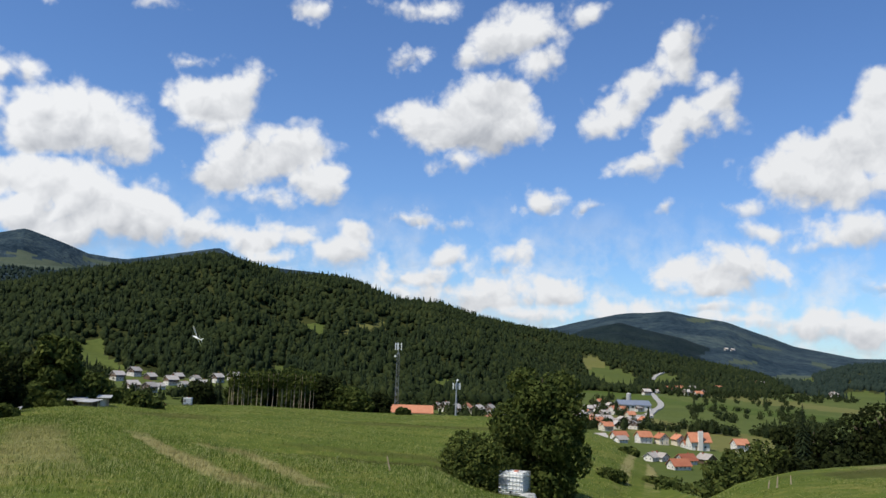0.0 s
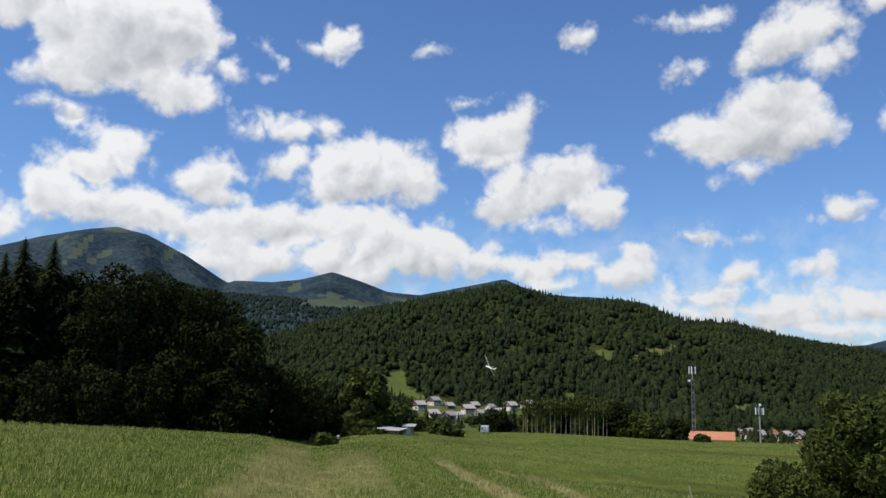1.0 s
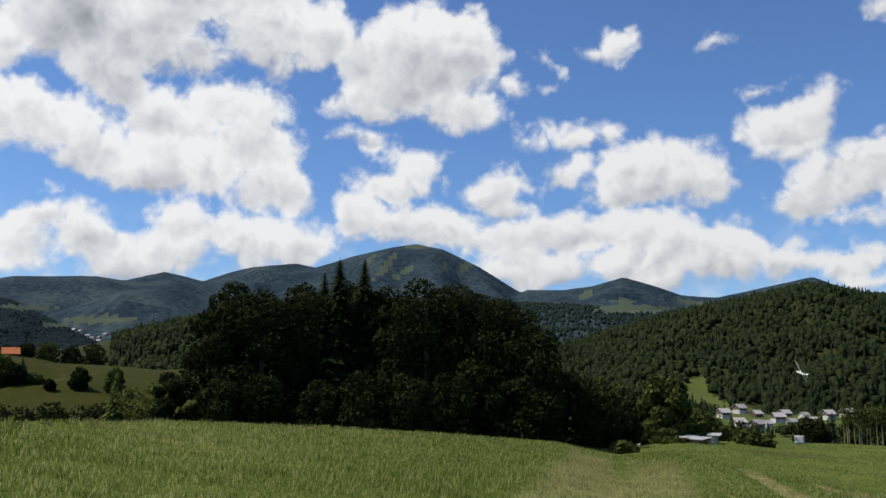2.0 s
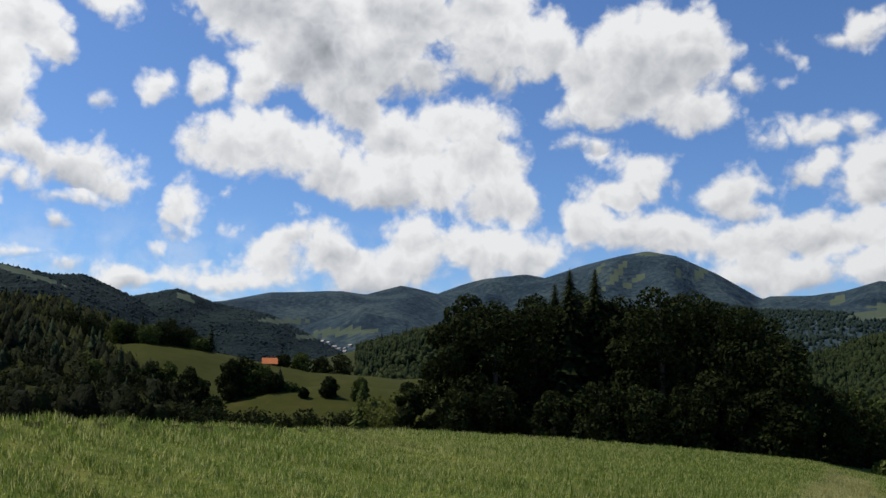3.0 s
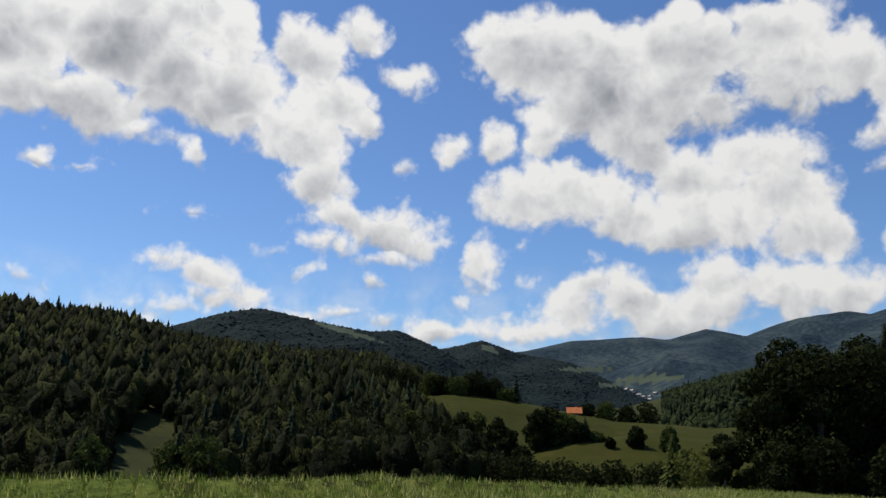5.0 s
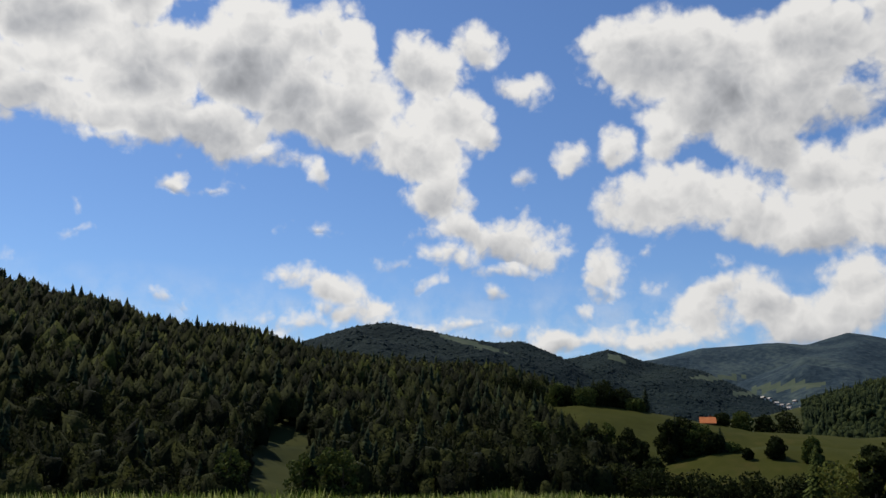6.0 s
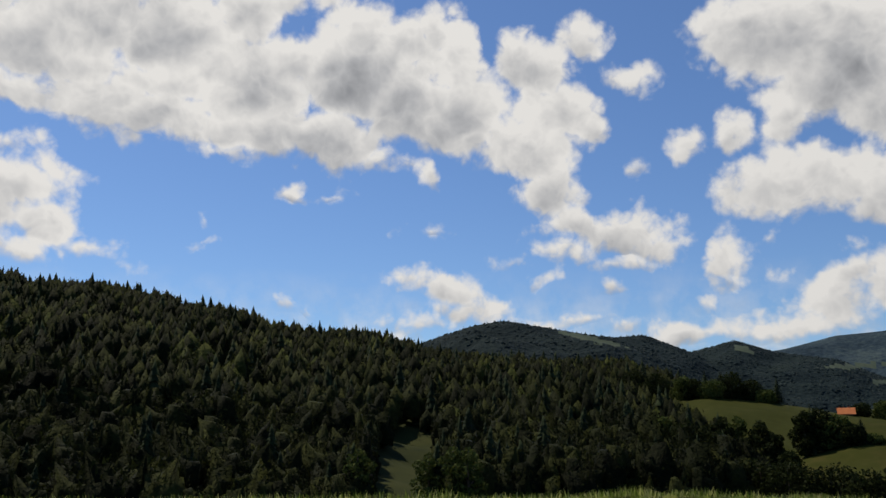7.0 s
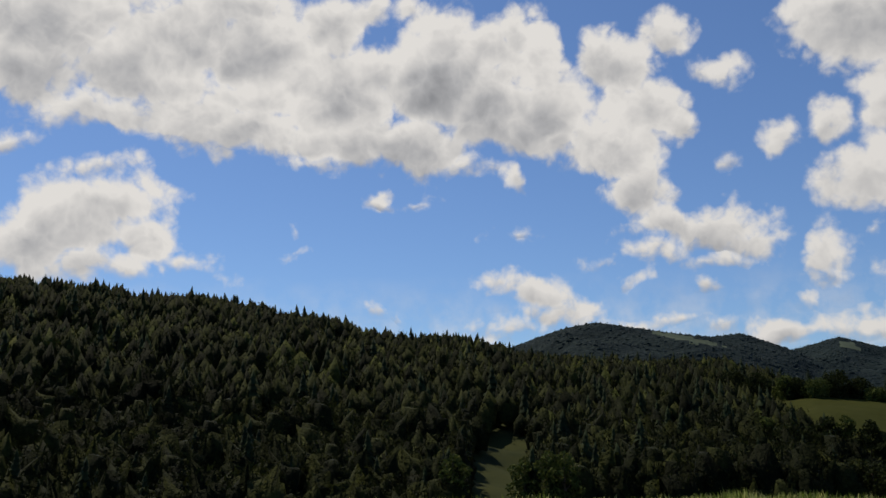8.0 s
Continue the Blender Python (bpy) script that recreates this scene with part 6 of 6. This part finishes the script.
# ---------------- things on the meadow ----------------
def water_tank(az, r, turn, label):
    """A white plastic tank of a cubic metre in a tube cage, on a pallet."""
    root = new("water_tank")
    root.location = spot(az, r)
    root.rotation_euler = (0, 0, radians(turn))
    bm = bmesh.new()
    box(bm, -0.55, 0.55, -0.46, 0.46, 0.20, 1.12)
    bmesh.ops.bevel(bm, geom=bm.edges[:], offset=0.07, segments=3, affect="EDGES")
    part("bottle", bm, PLASTIC_W, root, "translucent white plastic bottle")
    bm = bmesh.new()
    tube(bm, [(0.08, 0, 1.10), (0.08, 0, 1.17)], [0.12, 0.11], 14)
    part("cap", bm, material("red_cap", [(0.3, (0.45, 0.12, 0.06)), (0.7, (0.55, 0.18, 0.1))], 4.0, rough=0.5), root, "reddish screw cap")
    for k in range(6):
        z = 0.22 + 0.18 * k
        bm = bmesh.new()
        tube(bm, [(-0.58, -0.49, z), (0.58, -0.49, z), (0.58, 0.49, z), (-0.58, 0.49, z), (-0.58, -0.49, z)], [0.013] * 5, 5)
        part("cage_hoop", bm, STEEL, root)
    for i in range(8):
        x = -0.58 + 1.16 * i / 7
        for y in (-0.505, 0.505):
            bm = bmesh.new()
            tube(bm, [(x, y, 0.16), (x, y, 1.14)], [0.011, 0.011], 5)
            part("cage_bar", bm, STEEL, root)
    for i in range(1, 6):
        y = -0.49 + 0.98 * i / 6
        for x in (-0.595, 0.595):
            bm = bmesh.new()
            tube(bm, [(x, y, 0.16), (x, y, 1.14)], [0.011, 0.011], 5)
            part("cage_bar", bm, STEEL, root)
    for x in (-0.3, 0.3):
        bm = bmesh.new()
        tube(bm, [(x, -0.5, 1.14), (x, 0.5, 1.14)], [0.014, 0.014], 5)
        part("top_bar", bm, STEEL, root)
    bm = bmesh.new()
    box(bm, -0.52, -0.2, -0.535, -0.52, 0.52, 0.92)
    part("label_plate", bm, GREY_PLATE, root, "grey metal label plate")
    bm = bmesh.new()
    box(bm, -0.6, 0.6, -0.5, 0.5, 0.13, 0.17)
    part("pallet_deck", bm, STEEL, root)
    for x in (-0.5, 0, 0.5):
        for y in (-0.42, 0.42):
            bm = bmesh.new()
            box(bm, x - 0.09, x + 0.09, y - 0.07, y + 0.07, -0.06, 0.13)
            part("pallet_foot", bm, PLASTIC_B, root, "black plastic pallet foot")
    bm = bmesh.new()
    tube(bm, [(0, -0.46, 0.27), (0, -0.58, 0.27), (0, -0.62, 0.22)], [0.05, 0.05, 0.045], 8)
    part("valve", bm, PLASTIC_B, root, "black outlet valve")
    return tagged(root, label, "water tank", "water tanks")


water_tank(-3.49, 41, -22, "white cubic plastic water tank in a steel cage on the meadow")
water_tank(17.42, 132, 10, "distant white caged water tank at the field edge")


def sack():
    root_p = spot(-4.44, 40)
    bm = bmesh.new()
    bmesh.ops.create_icosphere(bm, subdivisions=3, radius=0.3)
    for v in bm.verts:
        v.co = Vector((v.co.x * 1.35, v.co.y * 0.8, v.co.z * 0.55)) * (1 + 0.35 * noise.noise(v.co * 5))
    me = bpy.data.meshes.new("sack")
    bm.to_mesh(me)
    bm.free()
    me.materials.append(SHEET_PALE)
    ob = new("sack", me)
    ob.location = root_p + Vector((0, 0, 0.12))
    tagged(ob, "crumpled pale sack lying beside the water tank", "sack")


sack()


def stake(az, r, tall, lean):
    bm = bmesh.new()
    tube(bm, [(0, 0, -0.3), (0, 0, tall), (0, 0, tall + 0.06)], [0.028, 0.024, 0.006], 7)
    me = bpy.data.meshes.new("stake")
    bm.to_mesh(me)
    bm.free()
    me.materials.append(WOOD_PALE)
    ob = new("stake", me)
    ob.location = spot(az, r)
    ob.rotation_euler = (radians(lean * 0.4), radians(lean), 0)
    tagged(ob, "weathered wooden stake standing in the grass", "stake", "meadow stakes")


stake(4.53, 33, 0.5, -14)
stake(-19.39, 34, 0.34, 3)
stake(-20.17, 34.5, 0.26, -2)
stake(-18.91, 34.5, 0.22, 6)


def shed(az, r, turn, w, d, h, wall, roof, label):
    root = new("shed")
    root.location = spot(az, r)
    root.rotation_euler = (0, 0, radians(turn))
    for x in (-w / 2 + 0.06, w / 2 - 0.06):
        for y in (-d / 2 + 0.06, d / 2 - 0.06):
            bm = bmesh.new()
            box(bm, x - 0.06, x + 0.06, y - 0.06, y + 0.06, -0.4, h - (0.1 if y < 0 else 0.02))
            part("post", bm, WOOD_PALE, root)
    n = int(w / 0.25)
    for i in range(n):
        x = -w / 2 + (i + 0.5) * w / n
        bm = bmesh.new()
        box(bm, x - w / n * 0.46, x + w / n * 0.46, d / 2 - 0.03, d / 2 + 0.0, -0.2, h - 0.1)
        part("plank", bm, wall, root)
        if i < n * 0.6:
            bm = bmesh.new()
            box(bm, x - w / n * 0.46, x + w / n * 0.46, -d / 2, -d / 2 + 0.03, -0.2, h - 0.16)
            part("plank", bm, wall, root)
    bm = bmesh.new()
    m = 14
    for i in range(m):
        x0, x1 = -w / 2 - 0.3 + (w + 0.6) * i / m, -w / 2 - 0.3 + (w + 0.6) * (i + 1) / m
        zz = 0.03 * (i % 2)
        q = [(x0, -d / 2 - 0.4, h - 0.12 + zz), (x1, -d / 2 - 0.4, h - 0.12 + 0.03 - zz), (x1, d / 2 + 0.3, h + 0.08 + 0.03 - zz), (x0, d / 2 + 0.3, h + 0.08 + zz)]
        lo, hi = [bm.verts.new(p) for p in q], [bm.verts.new((a, b, c + 0.03)) for a, b, c in q]
        bm.faces.new(lo[::-1])
        bm.faces.new(hi)
        for k in range(4):
            bm.faces.new((lo[k], lo[(k + 1) % 4], hi[(k + 1) % 4], hi[k]))
    part("roof", bm, roof, root, "corrugated pale sheet roof")
    tagged(root, label, "shed", "garden sheds")


shed(27.57, 92, 20, 1.8, 1.4, 0.8, TIMBER, SHEET_PALE, "low dark garden shed with a pale sheet roof")
shed(24.07, 96, 5, 1.8, 1.4, 0.7, TIMBER, SHEET_PALE, "low timber shed with a weathered pale roof")
shed(23.13, 94, -10, 1.2, 1.2, 0.6, WOOD_PALE, SHEET_PALE, "small open shed with a sagging pale roof")
shed(22.29, 97, 15, 0.8, 0.9, 1.0, PLASTER, SHEET_PALE, "narrow white hut beside the garden sheds")
shed(26.07, 98, 12, 1.2, 1.2, 0.7, WOOD_PALE, SHEET_PALE, "low lean-to of weathered boards")


def bean_poles():
    """Slender bare stems in a row at the field's edge, each with a thin crown."""
    rng = np.random.RandomState(21)
    proto = None
    for k in range(26):
        az = 14.96 - 0.21 * k + 0.06 * rng.randn()
        p = spot(az, 150 + 2 * rng.rand())
        tall = 5.2 + 1.2 * rng.rand()
        if proto is None:
            root = new("young_tree")
            bm = bmesh.new()
            tube(bm, [(0, 0, -0.3), (0.04, 0, 2.2), (0, 0.03, 5.6)], [0.05, 0.04, 0.02], 6)
            part("trunk", bm, WOOD_PALE, root)
            vs, fs = leaf_cloud([(np.array([0, 0, 4.9]), np.array([0.8, 0.8, 1.3])), (np.array([0.2, 0.1, 3.9]), np.array([0.6, 0.6, 0.8]))], 90, 0.24, rng)
            mesh_object("crown", vs, fs, [LEAF_MID], parent=root)
            proto = tagged(root, "slender young tree with a pale bare stem in a row", "tree", "row of young trees")
            proto.location = p
        else:
            copy_thing(proto, Matrix.LocRotScale(p, Euler((0, 0, rng.rand() * 6)), None))


bean_poles()


def model_glider():
    """A white high-wing model aeroplane in a banked turn."""
    root = new("model_aeroplane")
    p = ray_dir(17.2, 0.75) * 66 + Vector((0, 0, EYE))
    root.matrix_world = Matrix.Translation(p) @ pose(0, 0, 0, 25, 52, 70)
    bm = bmesh.new()
    tube(bm, [(0, 0.48, 0), (0, 0.42, 0.01), (0, 0.2, 0.02), (0, -0.1, 0.02), (0, -0.6, 0.03)], [0.02, 0.055, 0.07, 0.06, 0.02], 10)
    part("fuselage", bm, PLASTIC_W, root)
    bm = bmesh.new()
    for sx in (-1, 1):
        rings = []
        for x, c, z in ((0.0, 0.24, 0.10), (0.55, 0.22, 0.13), (0.85, 0.17, 0.17), (0.92, 0.08, 0.18)):
            rings.append([bm.verts.new((sx * x, 0.2 - y * c, z + t * c)) for y, t in ((0, 0), (0.3, 0.1), (0.7, 0.06), (1, 0), (0.6, -0.02), (0.2, -0.02))])
        for a, b in zip(rings, rings[1:]):
            for k in range(6):
                bm.faces.new((a[k], a[(k + 1) % 6], b[(k + 1) % 6], b[k]))
        bm.faces.new(rings[-1])
    bmesh.ops.recalc_face_normals(bm, faces=bm.faces[:])
    part("wing", bm, PLASTIC_W, root, "long white wing")
    bm = bmesh.new()
    box(bm, -0.27, 0.27, -0.66, -0.52, 0.035, 0.047)
    part("tailplane", bm, PLASTIC_W, root)
    bm = bmesh.new()
    v = [bm.verts.new((x, y, z)) for x in (-0.006, 0.006) for y, z in ((-0.5, 0.04), (-0.66, 0.04), (-0.68, 0.24), (-0.59, 0.24))]
    bm.faces.new(v[:4])
    bm.faces.new(v[4:][::-1])
    for k in range(4):
        bm.faces.new((v[k], v[4 + k], v[4 + (k + 1) % 4], v[(k + 1) % 4]))
    part("fin", bm, PLASTIC_W, root)
    bm = bmesh.new()
    box(bm, -0.14, 0.14, 0.485, 0.495, -0.012, 0.012)
    part("propeller", bm, PLASTIC_B, root)
    tagged(root, "white model aeroplane with a long wing banking in flight", "model plane")


model_glider()


# ---------------- grass ----------------
def grass():
    rng = np.random.RandomState(8)
    n = 700000
    az = -33 + 162 * rng.rand(n)
    edge = interp(az, MEADOW, 1)
    far = np.minimum(edge + 0.8, 62)
    r = 4.5 + (far - 4.5) * rng.rand(n) ** 0.85
    x, y = -np.sin(np.radians(az)) * r, np.cos(np.radians(az)) * r
    tuft = wobble(x, y, 2.2, 61) + 0.6 * wobble(x, y, 7, 62)
    ok = ((az > -13) | (r < 44)) & (rng.rand(n) < np.maximum(smooth((az - 19) / 8), smooth((49 - r) / 16))) & (rng.rand(n) < (0.72 + 0.3 * tuft) * np.clip((far - 4) / 34, 0.25, 1))
    x, y, r, tuft = x[ok], y[ok], r[ok], tuft[ok]
    # close round the standing place
    m = 26000
    az1, r1 = 360 * rng.rand(m), 0.3 + 9 * rng.rand(m) ** 0.6
    x1, y1 = -np.sin(np.radians(az1)) * r1, np.cos(np.radians(az1)) * r1
    x, y, r, tuft = np.concatenate([x, x1]), np.concatenate([y, y1]), np.concatenate([r, r1]), np.concatenate([tuft, wobble(x1, y1, 2.2, 61)])
    # the mown field beyond, in coarser tufts
    m = 60000
    az2, r2 = -11 + 38 * rng.rand(m), 40 + 108 * rng.rand(m)
    in2 = r2 < interp(az2, MEADOW, 1)
    x2, y2 = -np.sin(np.radians(az2)) * r2, np.cos(np.radians(az2)) * r2
    x, y, r = np.concatenate([x, x2[in2]]), np.concatenate([y, y2[in2]]), np.concatenate([r, r2[in2]])
    tuft = np.concatenate([tuft, 0.5 * wobble(x2, y2, 9, 63)[in2] - 0.2])
    z = ground(x, y)
    n = len(x)
    h = (0.05 + 0.10 * rng.rand(n)) * (1 + 0.4 * np.clip(tuft, -1, 1.5))
    h = h * (1 - 0.6 * smooth((-12 - polar(x, y)[0]) / 4))
    w = 0.0045 + 0.00032 * r
    a, lean = rng.rand(n) * 6.283, 0.25 + 0.5 * rng.rand(n)
    side = np.stack([np.cos(a), np.sin(a), 0 * a], -1) * w[:, None]
    bend = np.stack([-np.sin(a) * lean + 0.15, np.cos(a) * lean - 0.1, 0 * a], -1) * h[:, None]
    base = np.stack([x, y, z - 0.02], -1)
    tip = base + bend + np.stack([0 * h, 0 * h, h], -1)
    vs = np.stack([base - side, base + side, tip], 1).reshape(-1, 3)
    ob = mesh_object("meadow_grass", vs, np.arange(n * 3).reshape(-1, 3), [BLADE])
    tagged(ob, "short green meadow grass with dry yellowish blades", "grass", kind="stuff")


grass()
